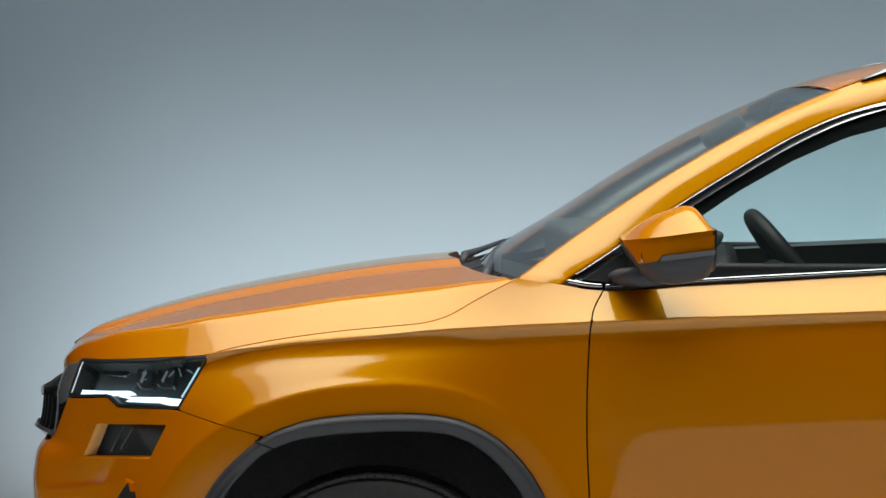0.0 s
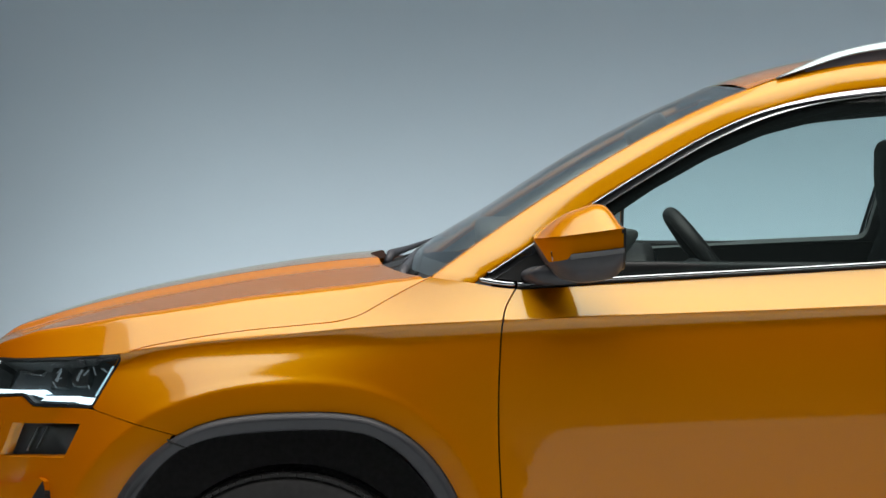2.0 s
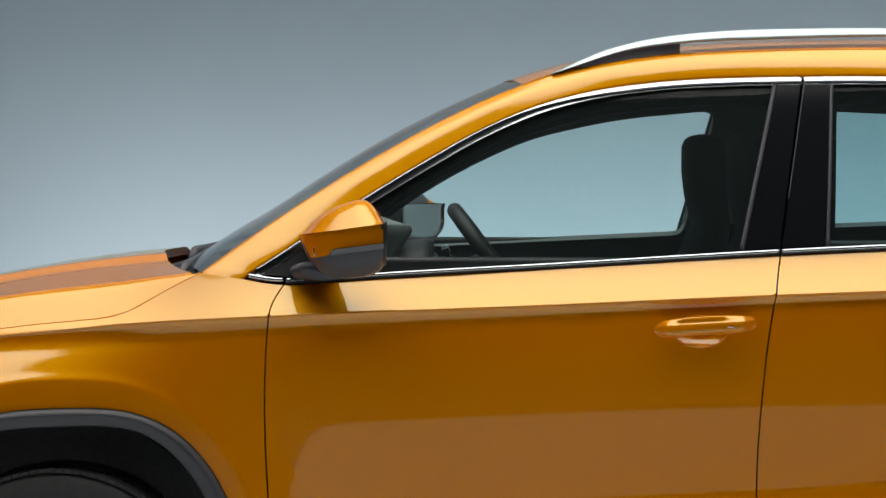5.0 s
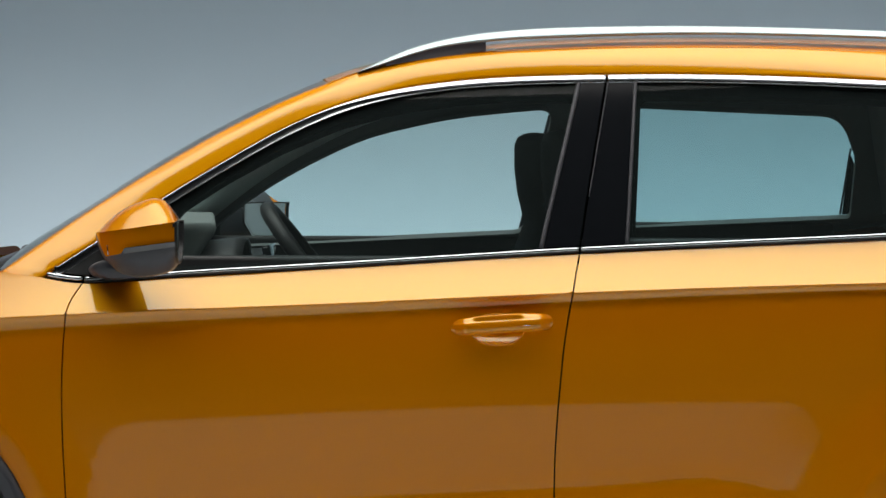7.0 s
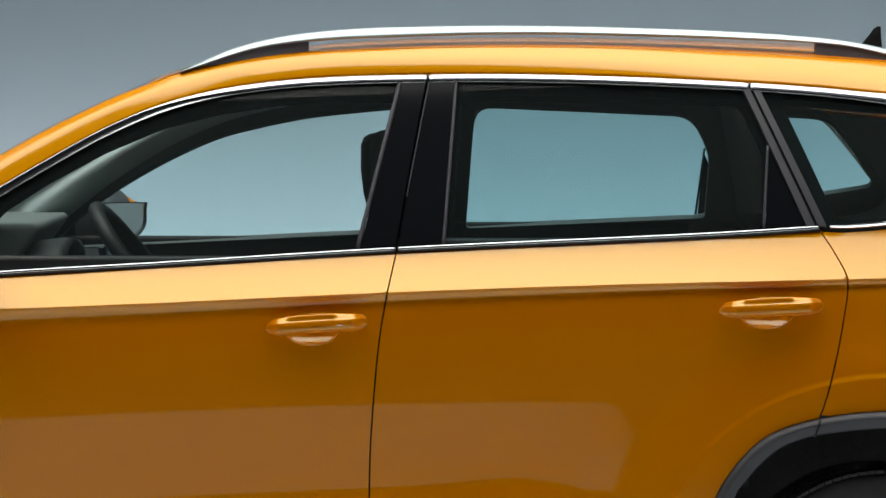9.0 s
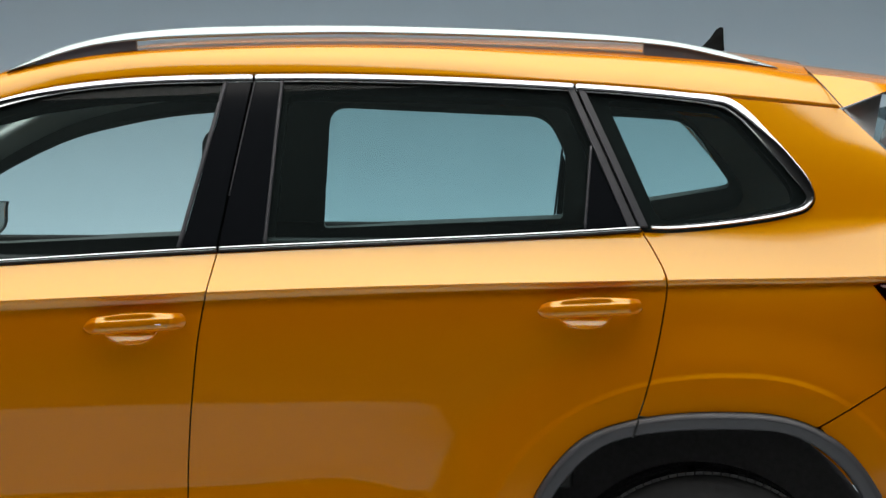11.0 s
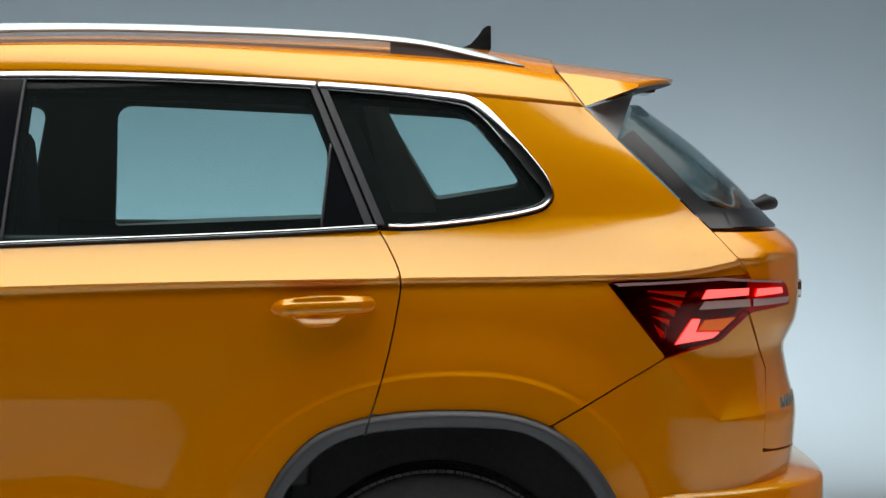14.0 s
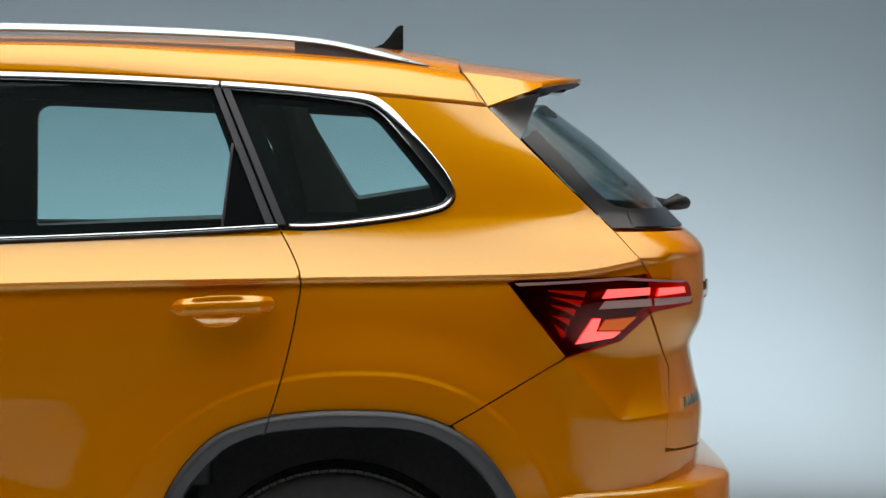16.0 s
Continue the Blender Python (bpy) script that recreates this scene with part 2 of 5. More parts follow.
def patch(name, surface, outline, rows_a, rows_b, holes=(), extra=(), thick=0.012, stretch=1.0, off=0.0, avoid=None):
    """A sheet on surface(a, b), cut along the outline, with its rim turned inwards by thick. rows: where the inner grid lies."""
    outline = [tuple(v) for v in outline]
    holes = [[tuple(v) for v in h] for h in holes]
    aa, bb = np.meshgrid(rows_a, rows_b)
    grid = np.c_[aa.ravel(), bb.ravel()]
    if avoid is not None:
        grid = grid[~avoid(grid[:, 0], grid[:, 1])]
    if len(extra):
        grid = np.vstack([grid, np.array(extra, float)])
    keep = inside(grid, outline)
    for h in holes:
        keep &= ~inside(grid, h)
    rims = [np.array(outline)] + [np.array(h) for h in holes]
    edge = np.vstack(rims)
    grid = grid[keep]
    if len(grid):
        near = np.ones(len(grid), bool)
        for e in edge:
            near &= ((grid[:, 0] - e[0]) ** 2 + ((grid[:, 1] - e[1]) * stretch) ** 2) > 0.0035 ** 2
        grid = grid[near]
    pts = np.vstack([edge, grid])
    edges, k = [], 0
    for r in rims:
        n = len(r)
        edges += [(k + i, k + (i + 1) % n) for i in range(n)]
        k += n
    from mathutils import geometry
    vs, _, fs, ov, _, _ = geometry.delaunay_2d_cdt([Vector((a, b * stretch)) for a, b in pts], edges, [], 0, 1e-6)
    ab = np.array([(v[0], v[1] / stretch) for v in vs])
    tri = np.array([f for f in fs])
    mid = ab[tri].mean(axis=1)
    ok = inside(mid, outline)
    for h in holes:
        ok &= ~inside(mid, h)
    tri = tri[ok]
    a, b = ab.T
    e = 0.0012
    P = surface(a, b)
    N = np.cross(surface(a + e, b) - surface(a - e, b), surface(a, b + e) - surface(a, b - e))
    N /= np.maximum(1e-12, np.linalg.norm(N, axis=1))[:, None]
    if np.sum(N * (P - (1.3, 0, 0.7))) < 0:
        N = -N
    P = P + N * off
    # keep every triangle facing along the normal
    fn = np.cross(P[tri[:, 1]] - P[tri[:, 0]], P[tri[:, 2]] - P[tri[:, 0]])
    turn = np.sum(fn * N[tri[:, 0]], axis=1) < 0
    tri[turn] = tri[turn][:, ::-1]
    faces = [tuple(map(int, t)) for t in tri]
    n_front = len(faces)
    verts, normals = list(P), list(N)
    if thick:
        count = {}
        for t in faces:
            for i in range(3):
                count[(t[i], t[(i + 1) % 3])] = 1
        for (i, j) in list(count):
            if (j, i) not in count:
                k = len(verts)
                q = [P[i], P[j], P[j] - N[j] * thick, P[i] - N[i] * thick]
                fnm = np.cross(q[3] - q[0], q[1] - q[0])
                fnm = fnm / max(1e-12, np.linalg.norm(fnm))
                verts += q
                normals += [fnm] * 4
                faces.append((k, k + 3, k + 2, k + 1))
    return mesh_of(name, verts, faces, normals)


def loft(name, rings, closed=False, caps=False, smooth=True, normals=None):
    """A skin over rows of points."""
    n = len(rings[0])
    verts = [v for r in rings for v in r]
    faces = []
    for i in range(len(rings) - 1):
        for j in range(n if closed else n - 1):
            k = (j + 1) % n
            faces.append((i * n + j, i * n + k, (i + 1) * n + k, (i + 1) * n + j))
    if caps:
        faces.append(tuple(range(n))[::-1])
        faces.append(tuple((len(rings) - 1) * n + j for j in range(n)))
    return mesh_of(name, verts, faces, normals, smooth)


def tube(name, path, radius, sides=10, flat=1.0, caps=True):
    """A bar along a 3D path; flat squeezes it sideways; radius may be a list."""
    p = np.array(path, float)
    t = np.gradient(p, axis=0)
    t /= np.maximum(1e-9, np.linalg.norm(t, axis=1))[:, None]
    rings = []
    for i in range(len(p)):
        side = np.cross(t[i], (0, 0, 1.0))
        if np.linalg.norm(side) < 0.05:
            side = np.cross(t[i], (0, 1.0, 0))
        side /= np.linalg.norm(side)
        up = np.cross(side, t[i])
        r = radius[i] if isinstance(radius, (list, tuple, np.ndarray)) else radius
        rings.append([p[i] + r * (np.cos(a) * side * flat + np.sin(a) * up) for a in np.linspace(0, 2 * np.pi, sides, endpoint=False)])
    return loft(name, rings, True, caps)


def box(sx, sy, sz, at=(0, 0, 0), bevel=0.01, segments=3, turn=None):
    """A block with rounded edges, as a bmesh."""
    bm = bmesh.new()
    bmesh.ops.create_cube(bm, size=1.0)
    bmesh.ops.scale(bm, vec=(sx, sy, sz), verts=bm.verts)
    if bevel:
        bmesh.ops.bevel(bm, geom=bm.edges[:], offset=bevel, segments=segments, profile=0.5, affect="EDGES")
    if turn is not None:
        bmesh.ops.transform(bm, matrix=turn, verts=bm.verts)
    bmesh.ops.translate(bm, vec=at, verts=bm.verts)
    for f in bm.faces:
        f.smooth = True
    return bm

# ---- studio shell ----


def structure(ob, label, category):
    return tagged(ob, label, category, kind="structure")


def cyclorama():
    prof = [(-4.6, 0.0), (4.6, 0.0)] + [(4.6 + 2.2 * math.sin(a), 2.2 - 2.2 * math.cos(a)) for a in np.linspace(0.1, math.pi / 2, 16)] + [(6.8, 7.0)]
    xs = (-3.4, 8.0)
    return loft("backdrop", [[(x, y, z) for y, z in prof] for x in xs])


structure(part("backdrop", cyclorama(), BACKDROP, None), "pale grey seamless painted studio floor curving up into wall", "backdrop")


def slab(name, size, at, mat, label, category):
    structure(part(name, box(*size, at=at, bevel=0), mat, None), label, category)


slab("studio_floor", (25.4, 18.2, 0.2), (1.5, -2.0, -0.104), CURTAIN, "dark grey studio floor round the painted cove", "floor")
slab("wall_south", (25.4, 0.2, 7.2), (1.5, -11.11, 3.6), CURTAIN, "dark grey wall behind the camera", "wall")
slab("wall_west", (0.2, 18.2, 7.2), (-11.11, -2.0, 3.6), CURTAIN, "dark grey side wall of the studio", "wall")
slab("wall_east", (0.2, 18.2, 7.2), (14.11, -2.0, 3.6), CURTAIN, "dark grey side wall of the studio", "wall")
slab("wall_1", (0.2, 6.6, 5.0), (8.11, 3.5, 2.5), BACKDROP, "pale grey painted end wall of the cove", "wall")
slab("wall_north", (25.4, 0.2, 7.2), (1.5, 7.0, 3.6), CURTAIN, "dark grey studio wall behind the cove", "wall")
slab("ceiling", (25.4, 18.2, 0.2), (1.5, -2.0, 7.11), CURTAIN, "dark grey studio ceiling", "ceiling")

# ---- the body's form ----
# x runs from the nose to the tail with the front axle at 0, z up, y = 0 in the car's middle plane.
ZC = interp([(-0.95, 0.84), (-0.6, 0.885), (-0.33, 0.934), (-0.2, 0.954), (-0.08, 0.967), (0.16, 0.989), (0.46, 1.009), (1.1, 1.037), (1.55, 1.058),
             (2.09, 1.077), (2.56, 1.0875), (2.9, 1.093), (3.05, 1.098), (3.19, 1.108), (3.3, 1.128), (3.5, 1.145)])
ZB = interp([(-0.95, 0.94), (-0.38, 0.99), (0.0, 1.04), (0.2, 1.088), (0.32, 1.115), (0.41, 1.105), (0.53, 1.086), (0.73, 1.091), (1.1, 1.116), (1.58, 1.143), (2.25, 1.174),
             (2.57, 1.19), (2.83, 1.21), (3.1, 1.222), (3.5, 1.24)])
FX, KF = 0.25, 2.9
XF = interp([(0.2, -0.77), (0.4, -0.797), (0.534, -0.804), (0.62, -0.805), (0.70, -0.803), (0.76, -0.798), (0.81, -0.795), (0.87, -0.772), (0.93, -0.745), (1.1, -0.72), (1.3, -0.70)])
RX = 2.3
REAR = np.array([(0.2, 3.45), (0.5, 3.48), (0.62, 3.468), (0.69, 3.477), (0.78, 3.482), (0.85, 3.466), (0.925, 3.452), (0.985, 3.480), (1.05, 3.487), (1.140, 3.484),
                 (1.167, 3.472), (1.191, 3.438), (1.291, 3.34), (1.387, 3.229), (1.479, 3.104), (1.56, 2.99)]).T - np.array([[0.0], [0.005]])


def XR(z):
    """The tail's outline in the middle plane."""
    return sum(np.interp(z + d, *REAR) for d in (-0.012, -0.004, 0.004, 0.012)) / 4


FLANK = interp([(0, 0.912), (0.008, 0.9068), (0.018, 0.9036), (0.028, 0.9018), (0.036, 0.9018), (0.06, 0.9068), (0.09, 0.9100), (0.12, 0.9108), (0.18, 0.9096), (0.23, 0.9075), (0.30, 0.9046),
                (0.40, 0.9022), (0.43, 0.9020), (0.55, 0.895), (0.65, 0.88), (0.8, 0.84), (1.1, 0.82)])
# the upper edge of the hollow in the lower doors, which turns down at both ends
HOLLOW = interp([(0.3, 0.77), (0.5, 0.776), (0.73, 0.789), (1.2, 0.813), (1.6, 0.826), (2.1, 0.832), (2.4, 0.834)])
KICK = interp([(0.43, 0.0), (0.44, 0.0005), (0.46, 0.004), (0.50, 0.011), (0.55, 0.010), (0.8, 0.0)])


def hollow(x, z):
    """How far the lower doors are drawn in below the edge of their hollow."""
    k = np.maximum(np.maximum(0.70 - x, x - 1.93) / 0.21, 0)
    u = HOLLOW(x) - 0.25 * k ** 6 - z
    w = 0.010
    return 0.032 * np.where(u < 0, 0, np.where(u < w, u * u / (2 * w), u - w / 2))


def KR(z):
    """How square the tail is in plan: squarer beside the rear window than below it."""
    return 5.0 + 1.3 * step((np.asarray(z, float) - 1.21) / 0.18)


def step(t):
    t = np.clip(t, 0, 1)
    return t * t * (3 - 2 * t)


def flare(x, z, cx, cz, left, right, high, p=2.3):
    u = np.where(x < cx, (cx - x) / left, (x - cx) / right)
    w = np.maximum(z - cz, 0) / high
    return (u ** p + w ** p + 1e-9) ** (1 / p)


def base(x, z):
    """Half the width of the flank at x and z, before the ends are drawn in."""
    x, z = np.broadcast_arrays(np.asarray(x, float), np.asarray(z, float))
    zc, zb = ZC(x), ZB(x)
    k = np.interp(x, (0.4, 1.2, 2.4, 3.2), (1.0, 0.75, 0.38, 0.38))
    t = np.maximum(zc - z, 0)
    t = np.where(t < 0.034 * k, t / k, t - 0.034 * k + 0.034)
    # the lower crease of the rear door runs down towards the wheel
    t = t - 0.10 * step((x - 1.85) / 0.4) * step((t - 0.26) / 0.2)
    y = FLANK(t) - hollow(x, z) + KICK(t) * step((x - 0.5) / 0.2) * step((2.2 - x) / 0.2)
    # the front wing is drawn in at its shoulder and swells out over the wheel
    rf, rr = flare(x, z, 0.03, 0.36, 0.57, 0.443, 0.516), flare(x, z, 2.70, 0.36, 0.58, 0.45, 0.528)
    e = (rf - 0.985) / 0.23
    lift = np.clip(1 - (e + np.sqrt(e * e + 0.04 ** 2)) / 2, 0, 1)
    y = y + (0.008 + 0.066 * step((0.38 - x) / 0.62)) * lift ** 1.2 + 0.002 * (1 - step((rf - 0.985) / 0.04))
    y = y + 0.014 * (1 - step((rr - 0.98) / 0.24)) + 0.004 * (1 - step((rr - 0.98) / 0.025))
    q = np.clip((z - zc) / np.maximum(zb - zc, 0.01), 0, 1)
    y = np.where(z > zc, 0.912 - 0.082 * q * (1.25 - 0.25 * q), y)
    y = y - 0.074 * step((0.52 - x) / 0.5)
    # the rear quarter leans in towards its shoulder
    y = y - 0.13 * step((x - 2.3) / 0.45) * step((3.16 - x) / 0.22) * np.clip(np.minimum(z, zc) - 0.84, 0, 0.3)
    d = np.maximum(z - zb, 0)
    return y - (0.38 * d + 0.2 * d * d) * (1 - 0.09 * step((x - 2.45) / 0.3))


def half_width(x, z):
    x, z = np.broadcast_arrays(np.asarray(x, float), np.asarray(z, float))
    t = np.clip((FX - x) / (FX - XF(z)), 0, 0.9999)
    s = np.clip((x - RX) / (XR(z) - RX), 0, 0.9999)
    return base(x, z) * (1 - t ** KF) ** (1 / KF) * (1 - s ** KR(z)) ** (1 / KR(z))


def flank(a, b):
    """The near flank; a: x, b: height over the shoulder line."""
    z = ZC(a) + b
    return np.c_[a, -half_width(a, z), z]


def facet(x, z):
    """How far the corner under the tail lamp is drawn in on both sides of its slanting edge."""
    d1 = ((x - 3.132) * 0.142 + (z - 0.919) * 0.124) / 0.1885
    d2 = z - 0.777 - (x - 3.256) * 0.09
    d = np.minimum(d1, d2)
    over, under = (d + np.sqrt(d * d + 0.0015 ** 2)) / 2, np.minimum((np.sqrt(d * d + 0.0015 ** 2) - d) / 2, 0.15)
    return 0.040 * (1 - np.exp(-over / 0.055)) * (1 - step((z - 0.88) / 0.18)) + 0.10 * under * step((x - 3.02) / 0.15)


def tail(a, b):
    """The rear end; a: angle in plan, from 0 in the middle, plus on the near side; b: z."""
    c, s = np.cos(a), np.sin(np.abs(a))
    k = KR(b)
    r = (np.abs(c) ** k + s ** k) ** (-1 / k)
    x = RX + (XR(b) - RX) * c * r
    return np.c_[x, -np.sign(a) * np.maximum(base(x, b) * s * r - facet(x, b) * np.minimum(1, s * 3), 0), b]


CHIN = interp([(0.2, 0.02), (0.4, 0.038), (0.534, 0.042), (0.62, 0.040), (0.67, 0.028), (0.70, 0.005), (0.73, 0.0)])


def nose(a, b):
    """The front end; a: angle in plan, from 0 in the middle, minus on the near side; b: z. Its chin stands out between the lamps."""
    c, s = np.cos(a), np.sin(np.abs(a))
    r = (np.abs(c) ** KF + s ** KF) ** (-1 / KF)
    x = FX - (FX - XF(b)) * c * r
    y = base(x, b) * s * r
    under = np.clip(0.757 - b, 0, 0.14)
    tuck = 0.11 * under * under / (under + 0.006) * step((-0.44 - x) / 0.16) * step((y - 0.35) / 0.2)
    return np.c_[x - CHIN(b) * step((0.62 - y) / 0.26), np.sign(a) * (y - tuck), b]


def tail_at(p):
    """(x, z) points of the near rear corner as (angle, z)."""
    out = []
    for x, z in p:
        t = min(0.99999, max(0.0, (x - RX) / (float(XR(z)) - RX)))
        k = float(KR(z))
        out.append((math.atan2((1 - t ** k) ** (1 / k), t), z))
    return out


def nose_at(p):
    """(x, z) points of the near front corner as (angle, z): minus on the near side."""
    out = []
    for x, z in p:
        t = min(0.99999, max(0.0, (FX - x) / (FX - float(XF(z)))))
        out.append((-math.atan2((1 - t ** KF) ** (1 / KF), t), z))
    return out


def mirrored(half):
    """A closed outline from its half, given from the top middle round to the bottom middle."""
    return half + [(-a, b) for a, b in reversed(half)]


ROWS_X = np.arange(-0.9, 3.5, 0.014)
ROWS_T = np.r_[np.arange(-0.85, -0.45, 0.02), np.arange(-0.44, -0.05, 0.008), -0.045, -0.040, -0.036, -0.032, -0.028, -0.023, -0.019, -0.015, -0.011, -0.008, -0.005, -0.0025, 0,
               0.0025, 0.005, 0.01, np.arange(0.02, 0.5, 0.014)]
END_A, END_Z = np.arange(-1.5, 1.5, 0.014), np.arange(0.2, 1.5, 0.011)


def arc_points(cx, left, right, high):
    """Points along the edge of a wheel's flare, so that it stays crisp."""
    out = []
    for k in (0.962, 0.971, 0.979, 0.986, 0.993, 1.001, 1.010, 1.021):
        for a in np.linspace(0.02, math.pi - 0.02, 160):
            c, s = math.cos(a), math.sin(a)
            r = (abs(c) ** 2.3 + s ** 2.3) ** (-1 / 2.3) * k
            x, z = cx + r * c * (right if c > 0 else left), 0.36 + r * s * high
            out.append((x, z - float(ZC(x))))
    return out


ARCS = arc_points(0.03, 0.57, 0.443, 0.516) + arc_points(2.70, 0.58, 0.45, 0.528)


def arc_ends(at, x0, x1):
    p = [(x, b + float(ZC(x))) for x, b in ARCS]
    q = at([v for v in p if x0 < v[0] < x1])
    return q + [(-a, b) for a, b in q]


def on_flank(p):
    return [(x, z - float(ZC(x))) for x, z in p]


def on_arc(x, b):
    """Points close to the edge of a wheel's flare."""
    z = ZC(x) + b
    rf, rr = flare(x, z, 0.03, 0.36, 0.57, 0.443, 0.516), flare(x, z, 2.70, 0.36, 0.58, 0.45, 0.528)
    return ((rf > 0.955) & (rf < 1.03)) | ((rr > 0.955) & (rr < 1.03))


def panel(name, outline, mat, parents, label="", gap=0.0017, holes=(), thick=0.014, off=0.0):
    """A piece of the near flank inside an (x, z) outline, and its mirror image."""
    o = shrink(outline, gap) if gap else outline
    me = patch(name, flank, on_flank(o), ROWS_X, ROWS_T, [on_flank(h) for h in holes], ARCS, thick, 2.0, off, on_arc)
    return both(name, me, mat, parents, label)


BAND = ((0.0, 0.0), (0.02, 0.0022), (0.05, 0.0024), (0.08, 0.0021), (0.76, 0.0067), (0.83, 0.0072), (0.90, 0.0066), (0.96, 0.0040), (1.0, 0.0))
BAND_ROOF = ((0.0, 0.0), (0.03, 0.0028), (0.10, 0.0030), (0.14, 0.0018), (0.24, 0.0070), (0.30, 0.0074), (0.90, 0.0052), (0.97, 0.0030), (1.0, 0.0))


def strip(name, points, wide, high, mat, parents, label="", off=0.0, n=7, profile=False):
    """A half-round moulding along an (x, z) line on the flank, or one of the window frames' profile, and its mirror image."""
    wide = np.broadcast_to(wide, len(points))
    section = [(0.5 - 0.5 * math.cos(a), high * math.sin(a)) for a in np.linspace(0, math.pi, n)]
    p = np.array(points, float)
    P = np.c_[p[:, 0], -half_width(p[:, 0], p[:, 1]), p[:, 1]]
    e = 0.002
    dx = np.c_[np.full(len(p), 2 * e), -half_width(p[:, 0] + e, p[:, 1]) + half_width(p[:, 0] - e, p[:, 1]), np.zeros(len(p))]
    dz = np.c_[np.zeros(len(p)), -half_width(p[:, 0], p[:, 1] + e) + half_width(p[:, 0], p[:, 1] - e), np.full(len(p), 2 * e)]
    N = np.cross(dx, dz)
    N /= np.linalg.norm(N, axis=1)[:, None]
    T = np.gradient(P, axis=0)
    T /= np.linalg.norm(T, axis=1)[:, None]
    B = np.cross(N, T)
    sections = [section] * len(p)
    if profile:
        along = step((p[:, 0] - 0.95) / 0.3) * step((p[:, 1] - 1.36) / 0.1)
        sections = [np.array(BAND) * (1 - k) + np.array(BAND_ROOF) * k for k in along]
    rings = [[P[i] + N[i] * (off + h) + B[i] * wide[i] * (v - 0.5) for v, h in sections[i]] for i in range(len(p))]
    return both(name, loft(name, rings, True, True), mat, parents, label)


# ---- the lines that cut the body into panels: (x, z) on the near flank ----
HOOD_SEAM = spline([(-0.38, 0.923), (-0.345, 0.934), (-0.31, 0.943), (-0.208, 0.963), (-0.085, 0.981), (0.039, 0.994), (0.105, 1.002), (0.15, 1.015), (0.212, 1.049), (0.261, 1.076), (0.307, 1.100)])
SEAM_A = spline([(0.494, 1.077), (0.47, 1.034), (0.463, 0.997), (0.458, 0.918), (0.456, 0.844), (0.457, 0.746), (0.463, 0.624), (0.47, 0.48), (0.48, 0.34)])
SEAM_B = spline([(1.578, 1.143), (1.567, 1.094), (1.555, 1.033), (1.543, 0.959), (1.531, 0.837), (1.523, 0.714), (1.521, 0.616), (1.52, 0.34)])
SEAM_C = spline([(2.506, 1.191), (2.53, 1.151), (2.556, 1.088), (2.548, 1.011), (2.528, 0.913), (2.501, 0.815), (2.494, 0.796)])
BELT = spline([(0.41, 1.087), (0.457, 1.079), (0.507, 1.076), (0.568, 1.079), (0.729, 1.091), (1.052, 1.110), (1.578, 1.143), (2.245, 1.175), (2.506, 1.191)])
ARCH_F = spline([(0.43, 0.34), (0.42, 0.48), (0.40, 0.57), (0.375, 0.628), (0.354, 0.667), (0.317, 0.716), (0.261, 0.764), (0.188, 0.798), (0.115, 0.811), (0.017, 0.813),
                 (-0.081, 0.808), (-0.166, 0.793), (-0.239, 0.762), (-0.3, 0.718), (-0.343, 0.675), (-0.379, 0.624), (-0.41, 0.56), (-0.43, 0.45)])
ARCH_F_IN = spline([(0.385, 0.34), (0.37, 0.48), (0.345, 0.57), (0.314, 0.635), (0.293, 0.665), (0.25, 0.712), (0.188, 0.751), (0.127, 0.765), (0.017, 0.767),
                    (-0.105, 0.759), (-0.179, 0.745), (-0.24, 0.718), (-0.288, 0.674), (-0.327, 0.623), (-0.36, 0.56), (-0.385, 0.45)])
ARCH_R = spline([(2.225, 0.34), (2.232, 0.5), (2.259, 0.611), (2.275, 0.644), (2.312, 0.699), (2.372, 0.755), (2.458, 0.788), (2.555, 0.806), (2.665, 0.812), (2.787, 0.806),
                 (2.861, 0.786), (2.934, 0.746), (2.983, 0.697), (3.02, 0.643), (3.035, 0.616), (3.065, 0.54), (3.075, 0.45)])
ARCH_R_IN = spline([(2.27, 0.34), (2.277, 0.5), (2.305, 0.61), (2.329, 0.649), (2.396, 0.717), (2.457, 0.746), (2.567, 0.764), (2.69, 0.768), (2.812, 0.759),
                    (2.885, 0.726), (2.947, 0.672), (2.984, 0.614), (3.01, 0.54), (3.02, 0.45)])
WINDOW_TOP = spline([(0.405, 1.09), (0.515, 1.162), (0.657, 1.257), (0.799, 1.344), (0.923, 1.414), (1.047, 1.468), (1.172, 1.502), (1.298, 1.521), (1.425, 1.531), (1.644, 1.537),
                     (1.836, 1.538), (2.089, 1.532), (2.361, 1.519), (2.531, 1.507), (2.657, 1.494)])
WINDOW_END = spline([(2.657, 1.494), (2.707, 1.484), (2.745, 1.458), (2.796, 1.403), (2.846, 1.345), (2.885, 1.290), (2.890, 1.262), (2.873, 1.239), (2.83, 1.224), (2.707, 1.203),
                     (2.571, 1.190), (2.506, 1.191)])
GATE_EDGE = spline([(2.962, 1.466), (3.036, 1.392), (3.134, 1.295), (3.24, 1.193), (3.30, 1.128)])


